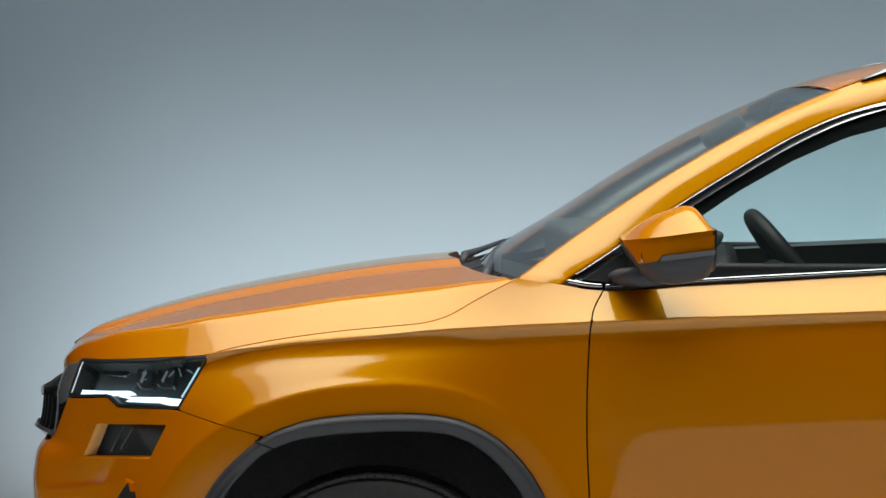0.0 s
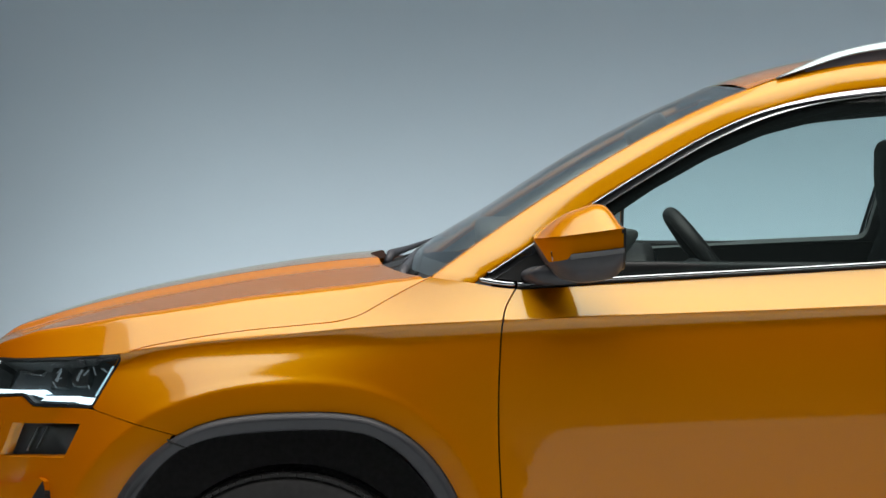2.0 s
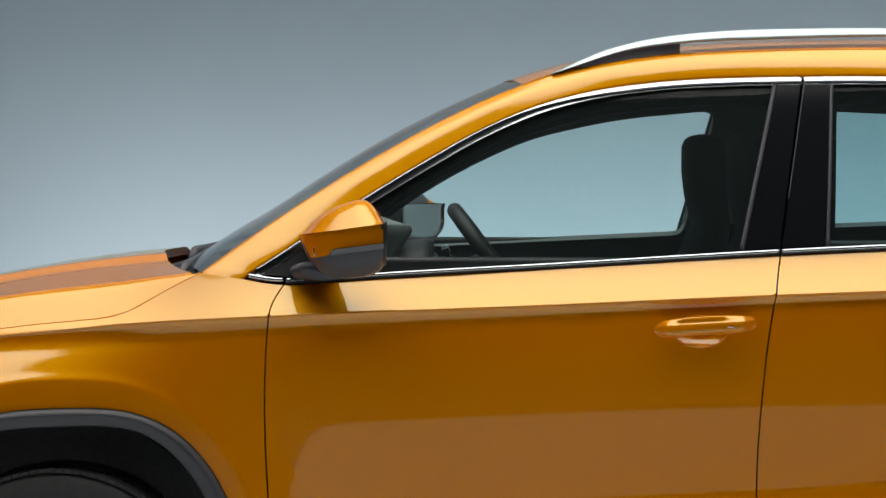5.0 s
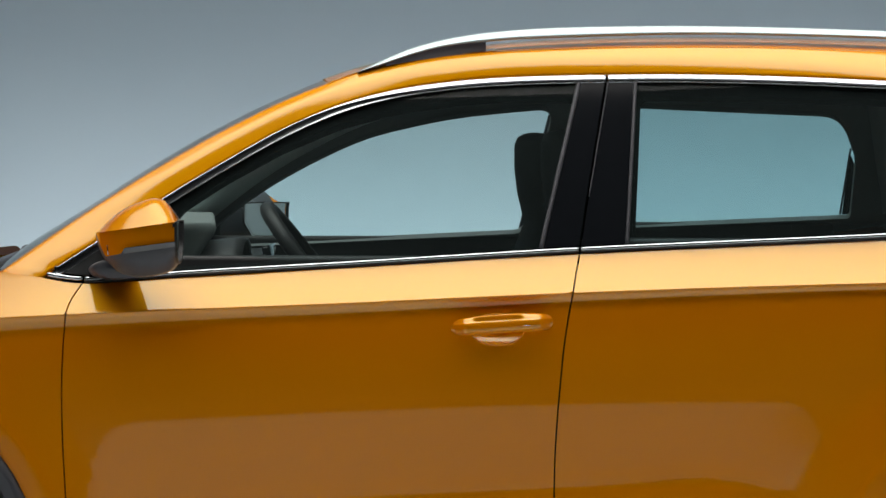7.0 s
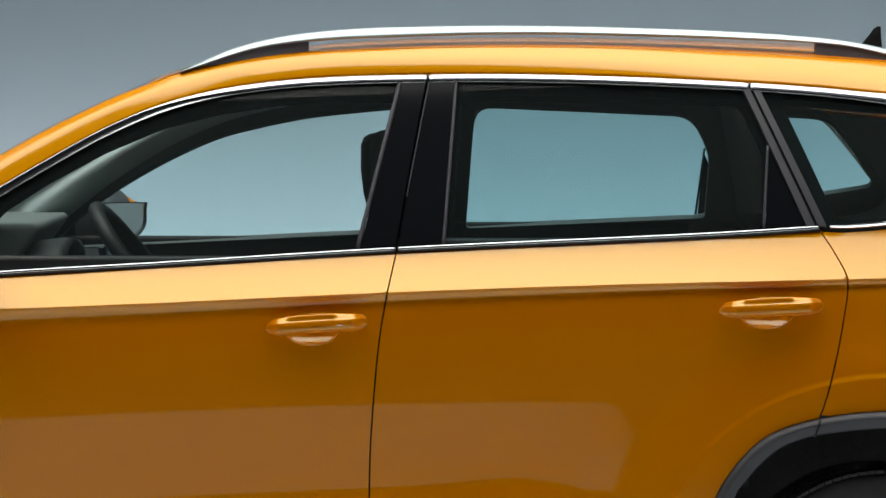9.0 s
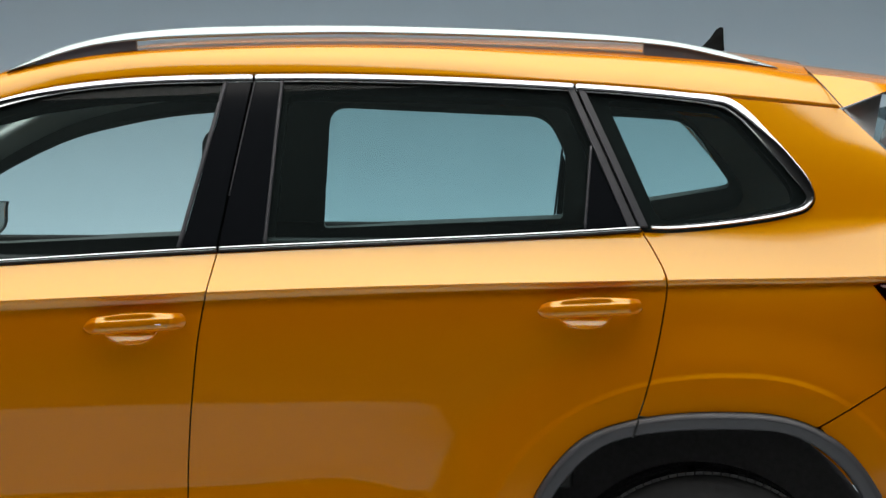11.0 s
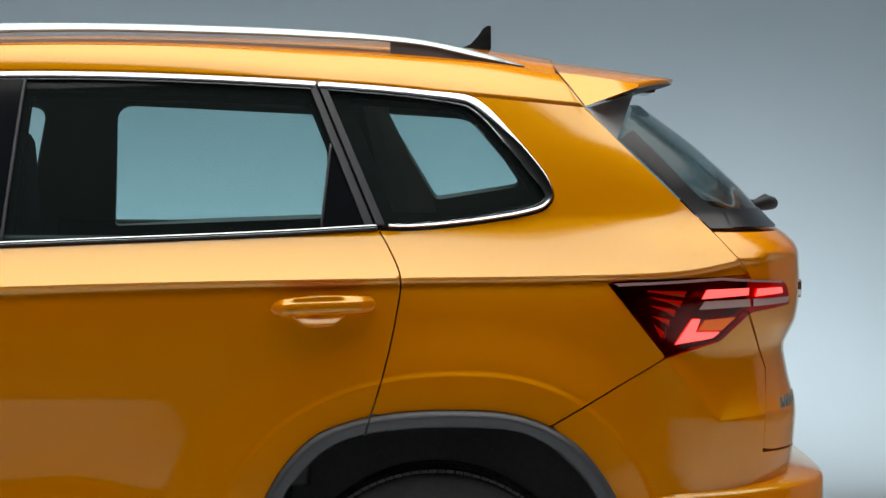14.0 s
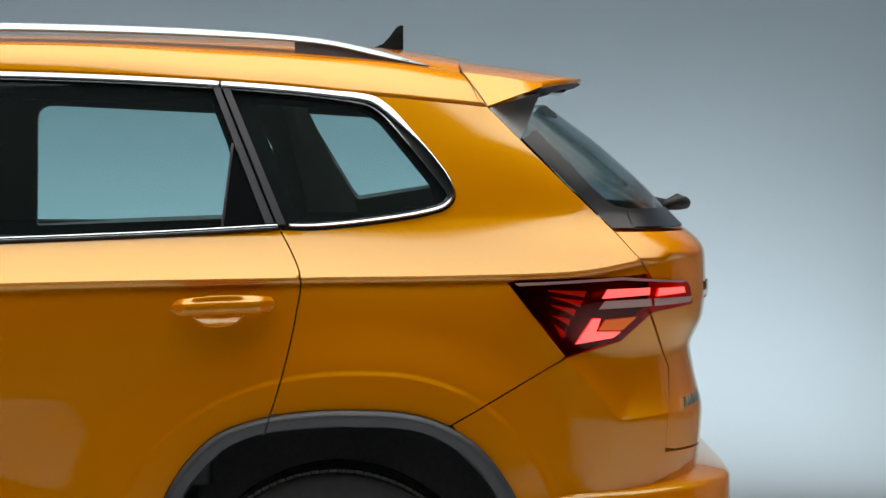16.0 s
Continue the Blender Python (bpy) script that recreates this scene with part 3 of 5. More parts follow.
def cut(line, x0, x1):
    """The stretch of a line between two x values."""
    p = np.array(line, float)
    lo, hi = min(x0, x1), max(x0, x1)
    k = np.where((p[:, 0] > lo + 0.002) & (p[:, 0] < hi - 0.002))[0]
    o = p if p[0, 0] < p[-1, 0] else p[::-1]
    ends = [(x, float(np.interp(x, o[:, 0], o[:, 1]))) for x in (lo, hi)]
    body = [tuple(v) for v in p[k]]
    first, last = (ends[0], ends[1]) if p[0, 0] < p[-1, 0] else (ends[1], ends[0])
    return [first] + body + [last]


def lerp_line(a, b, k):
    """A line part of the way from one line to another."""
    p, q = resample(a, 60), resample(b, 60)
    return [tuple(v) for v in p + (q - p) * k]


def resample(line, n):
    p = np.array(line, float)
    d = np.r_[0, np.cumsum(np.linalg.norm(np.diff(p, axis=0), axis=1))]
    return np.c_[tuple(np.interp(np.linspace(0, d[-1], n), d, p[:, i]) for i in range(p.shape[1]))]


ARCH_F, ARCH_R = lerp_line(ARCH_F, ARCH_F_IN, 0.16), lerp_line(ARCH_R, ARCH_R_IN, 0.16)


def arch_trim(outer, inner):
    """A wheel arch moulding: a chamfer that rises from the body, a flat face and a rolled inner lip."""
    p, q = resample(outer, 90), resample(inner, 90)
    rings = []
    for v, off, back in ((-0.02, -0.010, 0), (0.0, 0.002, 0), (0.05, 0.009, 0), (0.30, 0.016, 0), (0.36, 0.0165, 0), (0.42, 0.016, 0), (0.86, 0.011, 0), (0.96, 0.008, 0), (1.0, 0.003, 0), (1.0, 0.0, 0.05)):
        m = p + (q - p) * v
        y = -half_width(m[:, 0], m[:, 1]) - off + back
        rings.append(np.c_[m[:, 0], y, m[:, 1]])
    both("wheel_arch_trim", loft("wheel_arch_trim", rings[::-1]), PLASTIC, car, "grey grained plastic wheel arch trim")


car = tagged(new("car"), "orange metallic compact suv with silver roof rails and lit lamps", "car")

HANDLES = {"front": (1.296, 1.517, 0.979, 0.014), "rear": (2.276, 2.502, 1.018, 0.010)}


def bowl_at(h, r=1.0, n=40):
    x0, x1, z, dz = h
    xm, zm = x0 + (x1 - x0) * 0.455, z + dz * 0.455 - 0.006
    return [(xm + 0.057 * r * math.cos(a), zm + 0.033 * r * math.sin(a)) for a in np.linspace(0, 2 * math.pi, n, endpoint=False)]


# ---- body panels ----
f_arch = [p for p in ARCH_F if p[0] > -0.243]
panel("front_wing", HOOD_SEAM + BELT[:int(np.argmin([abs(p[0] - 0.494) for p in BELT]))] + SEAM_A + f_arch
      + straight([(-0.255, 0.7556), (-0.446, 0.8006)])[:-1] + straight([(-0.444, 0.806), (-0.386, 0.912)])[:-1], PAINT, car, "orange metallic front wing panel")
doors_f = panel("front_door", cut(BELT, 0.496, 1.577) + SEAM_B + straight([(1.52, 0.34), (0.48, 0.34)])[1:-1] + SEAM_A[::-1], PAINT, car, "orange metallic front door", holes=[bowl_at(HANDLES["front"])])
r_arch = [p for p in ARCH_R if p[0] < 2.493]
doors_r = panel("rear_door", cut(BELT, 1.58, 2.505) + SEAM_C + r_arch[::-1] + straight([(2.225, 0.34), (1.52, 0.34)])[1:-1] + SEAM_B[::-1], PAINT, car, "orange metallic rear door", holes=[bowl_at(HANDLES["rear"])])
LAMP_FRONT = straight([(3.008, 1.078), (3.133, 0.921)])
panel("quarter_panel", WINDOW_END[::-1] + straight([(2.66, 1.494), (2.962, 1.466)])[1:-1] + GATE_EDGE + straight([(3.318, 1.098), (3.256, 1.092), (3.10, 1.086), (3.008, 1.080)])[:-1]
      + LAMP_FRONT + straight([(3.133, 0.917), (2.885, 0.773)])[1:] + [p for p in ARCH_R[::-1] if 2.494 < p[0] < 2.884] + SEAM_C[::-1], PAINT, car, "orange metallic rear quarter panel")
arch_trim(ARCH_F, ARCH_F_IN)
arch_trim(ARCH_R, ARCH_R_IN)


def trim_joint(x0, z0, x1, z1):
    """The joint across a wheel arch moulding."""
    p = [(x0 + (x1 - x0) * k, -float(half_width(x0 + (x1 - x0) * k, z0 + (z1 - z0) * k)) - h, z0 + (z1 - z0) * k) for k, h in ((0, 0.002), (0.08, 0.0085), (0.33, 0.0155), (0.5, 0.0145), (0.95, 0.0075), (1, 0.003))]
    both("trim_joint", tube("trim_joint", [(x, y - 0.0015, z) for x, y, z in p], 0.0026, 6), BLACK, car, "dark joint in the wheel arch trim")


trim_joint(2.493, 0.789, 2.482, 0.752)
trim_joint(-0.262, 0.744, -0.222, 0.728)
panel("sill_trim", straight([(0.43, 0.335), (2.225, 0.335), (2.225, 0.22), (0.43, 0.22)], close=True), PLASTIC, car, "grey plastic sill trim", off=0.012, thick=0.05)
# inner shell behind the joints
shell_line = straight([(-0.42, 0.90), (0.3, 1.06), (0.5, 1.05), (1.58, 1.12), (2.5, 1.165), (3.2, 1.19), (3.27, 1.08), (3.15, 0.86), (2.96, 0.74), (2.5, 0.83), (2.3, 0.80), (2.18, 0.60), (2.17, 0.3), (0.5, 0.3),
      (0.45, 0.6), (0.3, 0.82), (0.0, 0.86), (-0.25, 0.83)], close=True)
both("inner_shell", patch("inner_shell", lambda a, b: flank(a, b) + (0, 0.035, 0), on_flank(shell_line), ROWS_X, ROWS_T, thick=0, stretch=2.0), SHELL, car, "dark inner body shell")

# ---- bonnet ----
HOOD_MID = interp([(-0.79, 0.85), (-0.78, 0.872), (-0.767, 0.893), (-0.748, 0.914), (-0.720, 0.936), (-0.629, 0.972), (-0.484, 1.0145), (-0.268, 1.062), (-0.051, 1.0995), (0.158, 1.1235), (0.32, 1.131)])
_hx, _hz = np.array(HOOD_SEAM).T


def hood_edge(x):
    z = np.interp(x, np.r_[-0.80, -0.75, -0.68, _hx], np.r_[0.845, 0.868, 0.893, _hz])
    return float(z)


def hood(x):
    """One cross row of the bonnet at x, from the near edge to the far one."""
    ze = hood_edge(x)
    yw = float(half_width(x, ze)) - 0.0052 if x > -0.785 else 0.02
    zm = max(float(HOOD_MID(x)), ze + 0.001)
    front = step((x + 0.80) / 0.16)
    fall = min(float(np.interp(x, (-0.78, -0.72, -0.6, -0.39, -0.2, 0.0, 0.1, 0.15, 0.2, 0.25, 0.3), (0.004, 0.03, 0.056, 0.072, 0.063, 0.066, 0.068, 0.061, 0.042, 0.020, 0.003))), 0.8 * (zm - ze))
    even = sum(hood_edge(x + d) for d in np.linspace(-0.10, 0.10, 9)) / 9 if x < -0.15 else ze
    even = ze + (even - ze) * step((-0.15 - x) / 0.1) * step((x + 0.72) / 0.1)
    yc, zc = yw - 1.05 * fall, even + fall
    knots = [(0, zm), (0.28 * yw / 0.85, zm - 0.002), (0.325 * yw / 0.85, zm - 0.014 * front - 0.003), (yc, zc + 0.002), (yw, ze)]
    ys = np.r_[np.linspace(0, yc, 26)[:-1], np.linspace(yc, yw, 12)]
    zs = np.interp(ys, *np.array(knots).T)
    # round the ridges off
    fine = np.linspace(0, yw, 200)
    raw = np.interp(fine, *np.array(knots).T)
    pad = np.r_[raw[5:0:-1], raw, 2 * raw[-1] - raw[-2:-7:-1]]
    soft = np.convolve(pad, np.hanning(13)[1:-1] / np.hanning(13)[1:-1].sum(), "valid")
    zs = np.interp(ys, fine, soft[:200])
    zs[-1] = ze
    row = [(x, -y, z) for y, z in zip(ys, zs)]
    return row[::-1] + [(x, -a[1], a[2]) for a in row[1:]]


def hood_rear(y):
    """How far back the bonnet reaches at y."""
    return 0.155 + 0.15 * (abs(y) / 0.8) ** 1.6


hood_rows = []
for x in np.r_[-0.786, -0.783, -0.776, -0.766, -0.755, -0.742, np.arange(-0.73, 0.153, 0.02)]:
    hood_rows.append(hood(float(x)))
for k in np.linspace(0.1, 1, 8):
    row = hood(0.15)
    hood_rows.append([])
    for i, (x, y, z) in enumerate(row):
        xe = 0.15 + k * max(0.0, hood_rear(y) - 0.15)
        hood_rows[-1].append(hood(xe)[i])
hood_me = loft("bonnet", hood_rows)
bonnet = part("bonnet", hood_me, PAINT, car, "orange metallic bonnet with raised middle")
for k, nm in ((0, "near"), (-1, "far")):
    e = [r[k] for r in hood_rows]
    s = 1 if k == 0 else -1
    part("bonnet_lip", loft("bonnet_lip", [e, [(x, y + s * 0.004, z - 0.006) for x, y, z in e], [(x, y + s * 0.006, z - (0.022 if x > -0.36 else 0.008)) for x, y, z in e]]), PAINT, bonnet)
part("emblem", box(0.058, 0.075, 0.012, (-0.742, 0, float(HOOD_MID(-0.742)) - 0.006), 0.005, 3, Matrix.Rotation(radians(-36), 4, "Y")), CHROME, bonnet, "bright chrome bonnet badge shape")
lip = [hood_rows[-1][i] for i in range(len(hood_rows[-1]))]
part("bonnet_lip", loft("bonnet_lip", [lip, [(x + 0.004, y, z - 0.02) for x, y, z in lip]]), SHELL, bonnet)

# ---- roof, pillars and screens ----
EDGE_A = spline([(0.308, -0.785, 1.100), (0.413, -0.752, 1.176), (0.539, -0.718, 1.262), (0.667, -0.688, 1.342), (0.795, -0.658, 1.415), (0.925, -0.63, 1.480), (1.02, -0.612, 1.519), (1.10, -0.602, 1.547),
                 (1.194, -0.60, 1.570), (1.373, -0.60, 1.590), (1.578, -0.60, 1.599), (1.833, -0.60, 1.603), (2.089, -0.60, 1.600), (2.345, -0.593, 1.591), (2.547, -0.585, 1.581), (2.75, -0.575, 1.566), (2.90, -0.565, 1.545)], 0.02)
edge_b = WINDOW_TOP + straight([(2.66, 1.494), (2.958, 1.468)])[1:]
EDGE_B = [(x, -float(half_width(x, z)), z) for x, z in edge_b]


A, B = resample(EDGE_A, 170), resample(EDGE_B, 170)
up = np.cross(np.gradient(A, axis=0), B - A)
up /= np.linalg.norm(up, axis=1)[:, None]
up *= np.sign(up[:, 2:3])
wide = np.linalg.norm(B - A, axis=1)[:, None]
pillar = np.interp(np.arange(170), (0, 10, 24, 45, 66), (0.0, 0.0, 1.0, 1.0, 0.0))[:, None]
cant = []
for v in np.linspace(0, 1, 14):
    fold = 0.5 - math.sqrt((v - 0.5) ** 2 + 0.006) - (0.5 - math.sqrt(0.256))
    cant.append(A + (B - A) * v + up * wide * (0.28 * fold * pillar + 0.30 * v * (1 - v) * (1 - pillar)))
inner = [A - (0, 0, 0.02)] + cant + [B + (0, 0.012, -0.004)]
foot = np.array([r[0] for r in inner]) + (-0.012, -0.012, -0.03)
inner = [np.vstack([f, r]) for f, r in zip(foot, inner)]
both("roof_side_frame", loft("roof_side_frame", inner[::-1]), PAINT, car, "orange metallic windscreen pillar and roof edge")
both("frame_lining", loft("frame_lining", [(c - up * 0.007)[4:80] for c in cant]), TRIM, car, "dark lining inside the windscreen pillar")

ROOF_MID = interp([(0.98, 1.536), (1.068, 1.566), (1.207, 1.600), (1.45, 1.630), (1.8, 1.643), (2.2, 1.639), (2.6, 1.624), (2.76, 1.612), (2.92, 1.590)])
ea = np.array(EDGE_A)


def roof_row(x, v0=-1, v1=1, n=33, lift=0.0):
    ya, za = np.interp(x, ea[:, 0], -ea[:, 1]), np.interp(x, ea[:, 0], ea[:, 2])
    zm = float(ROOF_MID(x)) + lift
    return [(x, v * ya, zm - (zm - za) * (0.8 * abs(v) ** 2.4 + 0.2 * step((abs(v) - 0.86) / 0.28) * 2)) for v in np.sin(np.linspace(math.asin(v0), math.asin(v1), n))]


def bow(row, d):
    """Bends a cross row forward in the middle by d."""
    return [(x - d * (1 - (y / 0.62) ** 2), y, z) for x, y, z in row]


roof_rows = [bow(roof_row(x), 0.035 * float(step((1.3 - x) / 0.28))) for x in np.linspace(1.02, 2.90, 60)]
for i, r in enumerate(roof_rows):
    if i < 12:
        roof_rows[i] = [(x, y, float(ROOF_MID(x)) - (float(ROOF_MID(x)) - z0) * abs(y / 0.612) ** 2.4) for (x, y, z), z0 in zip(r, [q[2] for q in [r[0]] * len(r)])]
part("roof", loft("roof", roof_rows), PAINT, car, "orange metallic roof panel")

mid = resample(spline([(0.235, 0, 1.105), (0.307, 0, 1.158), (0.435, 0, 1.235), (0.571, 0, 1.324), (0.706, 0, 1.405), (0.842, 0, 1.474), (0.984, 0, 1.537)]), 40)
sid = resample([p for p in EDGE_A if p[0] < 1.021], 40)


def screen_row(m, s, n=25, cut_to=1.0):
    return [(m[0] + (s[0] - m[0]) * abs(v) ** 2.2, v * -s[1], m[2] + (s[2] - m[2]) * abs(v) ** 2.2) for v in np.linspace(-cut_to, cut_to, n)]


screen_rows = [screen_row(m, s) for m, s in zip(mid, sid)]
screen = part("windscreen", loft("windscreen", screen_rows), SCREENGLASS, car, "grey tinted curved windscreen glass")
screen.visible_shadow = False
band = [[(x + 0.004, y, z - 0.006) for x, y, z in r] for r in screen_rows]
part("frit_band", loft("frit_band", band[36:]), GLOSS, screen, "black band along the top of the windscreen")
for v0, v1 in ((-1, -0.955), (0.955, 1)):
    part("frit_band", loft("frit_band", [[(m[0] + (q[0] - m[0]) * abs(v) ** 2.2 + 0.004, v * -q[1], m[2] + (q[2] - m[2]) * abs(v) ** 2.2 - 0.006) for v in np.linspace(v0, v1, 4)] for m, q in zip(mid, sid)]), GLOSS, screen)

# ---- side windows ----
top_f = cut(WINDOW_TOP, 0.52, 1.64)
glass_f = top_f + straight([(1.644, 1.535), (1.58, 1.147)])[1:] + cut(BELT, 0.52, 1.575)[::-1]
top_r = cut(WINDOW_TOP, 1.66, 2.36)
glass_r = top_r + straight([(2.365, 1.517), (2.50, 1.193)])[1:] + cut(BELT, 1.59, 2.49)[::-1] + straight([(1.585, 1.15), (1.65, 1.53)])[1:-1]
glass_q = straight([(2.51, 1.196), (2.375, 1.516)])[:-1] + cut(WINDOW_TOP, 2.376, 2.656) + [p for p in WINDOW_END if p[0] > 2.52]
for nm, o, mat, par, lab in (("window", glass_f, SIDEGLASS, doors_f, "green tinted front door glass"), ("window", glass_r, DARKGLASS, doors_r, "dark tinted rear door glass"),
                             ("quarter_window", glass_q, DARKGLASS, car, "dark tinted fixed quarter glass")):
    for ob in panel(nm, o, mat, par, lab, gap=0.004, thick=0, off=-0.006):
        ob.visible_shadow = False

# inner window frames: one dark trim on each side with three openings
open_f = rounded([(0.60, 1.118), (1.500, 1.162), (1.578, 1.508), (1.303, 1.482), (1.071, 1.428), (0.917, 1.356), (0.80, 1.288), (0.72, 1.232), (0.655, 1.18)], [0.02, 0.03, 0.05, 0.3, 0.3, 0.3, 0.2, 0.1, 0.1], 8)
open_r = rounded([(1.742, 1.176), (2.404, 1.205), (2.410, 1.38), (2.354, 1.486), (1.765, 1.511)], [0.012, 0.012, 0.04, 0.05, 0.05], 6)
open_q = rounded([(2.488, 1.492), (2.630, 1.253), (2.864, 1.291), (2.737, 1.475)], [0.015, 0.015, 0.03, 0.06], 6)
frame_out = shrink(cut(WINDOW_TOP, 0.44, 2.65) + [p for p in WINDOW_END] + BELT[::-1][:-3], -0.004)
near_f = [(0.62, 1.112), (1.503, 1.158), (1.577, 1.497), (1.425, 1.499), (1.298, 1.489), (1.172, 1.470), (1.047, 1.436), (0.923, 1.382), (0.799, 1.312), (0.70, 1.245)]
near_r = [(1.70, 1.172), (2.385, 1.205), (2.392, 1.38), (2.345, 1.488), (2.09, 1.497), (1.722, 1.502)]
near_q = [(2.435, 1.492), (2.548, 1.222), (2.70, 1.228), (2.845, 1.262), (2.84, 1.30), (2.715, 1.452), (2.68, 1.474)]
far_trim = patch("window_trim", flank, on_flank(frame_out), ROWS_X, ROWS_T, [on_flank(straight(o, close=True)) for o in (open_f, open_r, open_q)], (), 0.03, 2.0, -0.022)
near_trim = patch("window_trim", flank, on_flank(frame_out), ROWS_X, ROWS_T, [on_flank(straight(rounded(o, 0.02, 4), close=True)) for o in (near_f, near_r, near_q)], (), 0.03, 2.0, -0.022)
# near copy darkened, far copy lightened, to make up for uneven cabin light
part("window_trim", near_trim, TRIMBLACK, car, "inner window frame trim, toned dark near and lighter far for the cabin light")
part("window_trim", flip(far_trim), TRIM, car, "inner window frame trim, toned dark near and lighter far for the cabin light")

lining = straight([(2.44, 1.155), (2.42, 1.505), (2.66, 1.485), (2.93, 1.468), (3.0, 1.395), (3.10, 1.297), (3.18, 1.19), (3.17, 1.175)], close=True)
quarter_lining = patch("quarter_lining", flank, on_flank(lining), ROWS_X, ROWS_T, [on_flank(straight(open_q, close=True))], (), 0.0, 2.0, -0.026)
# far lining lightened against the dim cabin, near one darkened against the softbox
part("quarter_lining", flip(quarter_lining), TRIM, car, "luggage bay lining, toned dark near and lighter far for the cabin light")
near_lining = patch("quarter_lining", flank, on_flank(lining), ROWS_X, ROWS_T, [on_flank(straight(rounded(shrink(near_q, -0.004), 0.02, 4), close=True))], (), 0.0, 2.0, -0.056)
part("quarter_lining", near_lining, TRIMBLACK, car, "luggage bay lining, toned dark near and lighter far for the cabin light")

# gloss pillars on the doors
panel("pillar_cover", straight([(1.588, 1.523), (1.643, 1.524), (1.576, 1.156), (1.497, 1.153)], close=True), GLOSS, doors_f, "gloss black door pillar cover", off=0.001, thick=0.006)
panel("pillar_cover", straight([(1.6465, 1.524), (1.706, 1.522), (1.677, 1.161), (1.5795, 1.157)], close=True), GLOSS, doors_r, "gloss black door pillar cover", off=0.001, thick=0.006)
panel("pillar_cover", straight([(2.396, 1.372), (2.384, 1.197), (2.478, 1.2)], close=True), GLOSS, doors_r, "gloss black corner pane", off=0.001, thick=0.006)
strip("glass_seal", straight([(1.584, 1.523), (1.493, 1.153)]), 0.010, 0.004, PLASTIC, doors_f, "grey rubber glass seal")
strip("cover_edge", straight([(1.6480, 1.520), (1.600, 1.265)]), 0.0030, 0.0025, PLASTIC, doors_r, "grey edge of the pillar cover", off=0.001)
strip("glass_seal", straight([(1.709, 1.522), (1.681, 1.161)]), 0.008, 0.004, PLASTIC, doors_r, "grey rubber glass seal")
strip("glass_seal", straight([(2.398, 1.378), (2.381, 1.197)]), 0.006, 0.004, PLASTIC, doors_r, "grey rubber glass seal")
panel("pillar_trim", straight([(2.345, 1.508), (2.363, 1.508), (2.497, 1.2), (2.474, 1.2)], close=True), PLASTIC, doors_r, "grey pillar trim", off=0.004, thick=0.008)
panel("pillar_trim", straight([(2.366, 1.508), (2.386, 1.506), (2.522, 1.2), (2.50, 1.2)], close=True), PLASTIC, car, "grey pillar trim", off=0.004, thick=0.008)

# bright mouldings round the side windows
loop = WINDOW_TOP + WINDOW_END[1:-1] + BELT[::-1]
loop_in = shrink(loop, 0.010)
off_top = loop_in[3:len(WINDOW_TOP)]
off_end = loop_in[len(WINDOW_TOP):len(WINDOW_TOP) + len(WINDOW_END) - 3]
strip("window_moulding", cut(off_top, 0.43, 1.643), 0.020, 0.008, CHROME, doors_f, "satin chrome window moulding", profile=True)
strip("window_moulding", cut(off_top, 1.648, 2.362), 0.020, 0.008, CHROME, doors_r, "satin chrome window moulding", profile=True)
quarter_line = cut(off_top, 2.366, 2.66) + off_end
strip("window_moulding", quarter_line, np.interp(np.linspace(0, 1, len(quarter_line)), (0, 0.22, 0.36, 0.56, 0.66, 1), (0.020, 0.021, 0.030, 0.030, 0.014, 0.010)), 0.008, CHROME, car, "satin chrome quarter window moulding", profile=True)
up_belt = [(x, z + 0.007) for x, z in BELT]
strip("belt_moulding", cut(up_belt, 0.415, 0.492), 0.011, 0.007, CHROME, car, "satin chrome belt moulding")
strip("belt_moulding", cut(up_belt, 0.497, 1.576), 0.011, 0.007, CHROME, doors_f, "satin chrome belt moulding")
strip("belt_moulding", cut(up_belt, 1.581, 2.504), 0.011, 0.007, CHROME, doors_r, "satin chrome belt moulding")
low = [(x, z + 0.001) for x, z in BELT]
strip("belt_seal", cut(low, 0.497, 1.576), 0.005, 0.006, BLACK, doors_f)
strip("belt_seal", cut(low, 1.581, 2.504), 0.005, 0.006, BLACK, doors_r)

# ---- rear end ----
FACET = []
for d in (-0.004, -0.0015, 0.0015, 0.004):
    FACET += tail_at([(3.132 + 0.124 * k + 0.75 * d, 0.919 - 0.142 * k + 0.66 * d) for k in np.linspace(0, 1, 60)] + [(3.256 + 0.18 * k, 0.777 + 0.0162 * k + d) for k in np.linspace(0, 1, 60)])
FACET += [(-a, b) for a, b in FACET]
gate_half = tail_at(straight([(3.244, 1.190), (3.30, 1.128), (3.325, 1.09), (3.322, 1.018), (3.3725, 0.885), (3.3698, 0.83), (3.3648, 0.76), (3.3612, 0.71)]))
tailgate = part("tailgate", patch("tailgate", tail, mirrored([(0.0, 1.189)] + straight([(0.02, 1.189), (gate_half[0][0] - 0.02, 1.189)]) + gate_half + straight([(gate_half[-1][0] - 0.03, 0.705), (0.02, 0.70)]) + [(0.0, 0.70)]), END_A, END_Z), PAINT, car, "orange metallic tailgate")
g_half = tail_at(straight([(3.072, 1.462), (3.040, 1.392), (3.134, 1.298), (3.236, 1.197)]))
rear_glass = part("rear_window", patch("rear_window", tail, mirrored([(0.0, 1.478)] + straight([(0.02, 1.478), (g_half[0][0] - 0.02, 1.472)]) + g_half + straight([(g_half[-1][0] - 0.02, 1.196), (0.02, 1.195)]) + [(0.0, 1.195)]), END_A, END_Z, thick=0), REARGLASS, car, "dark tinted heated rear window glass")
rear_glass.visible_shadow = False
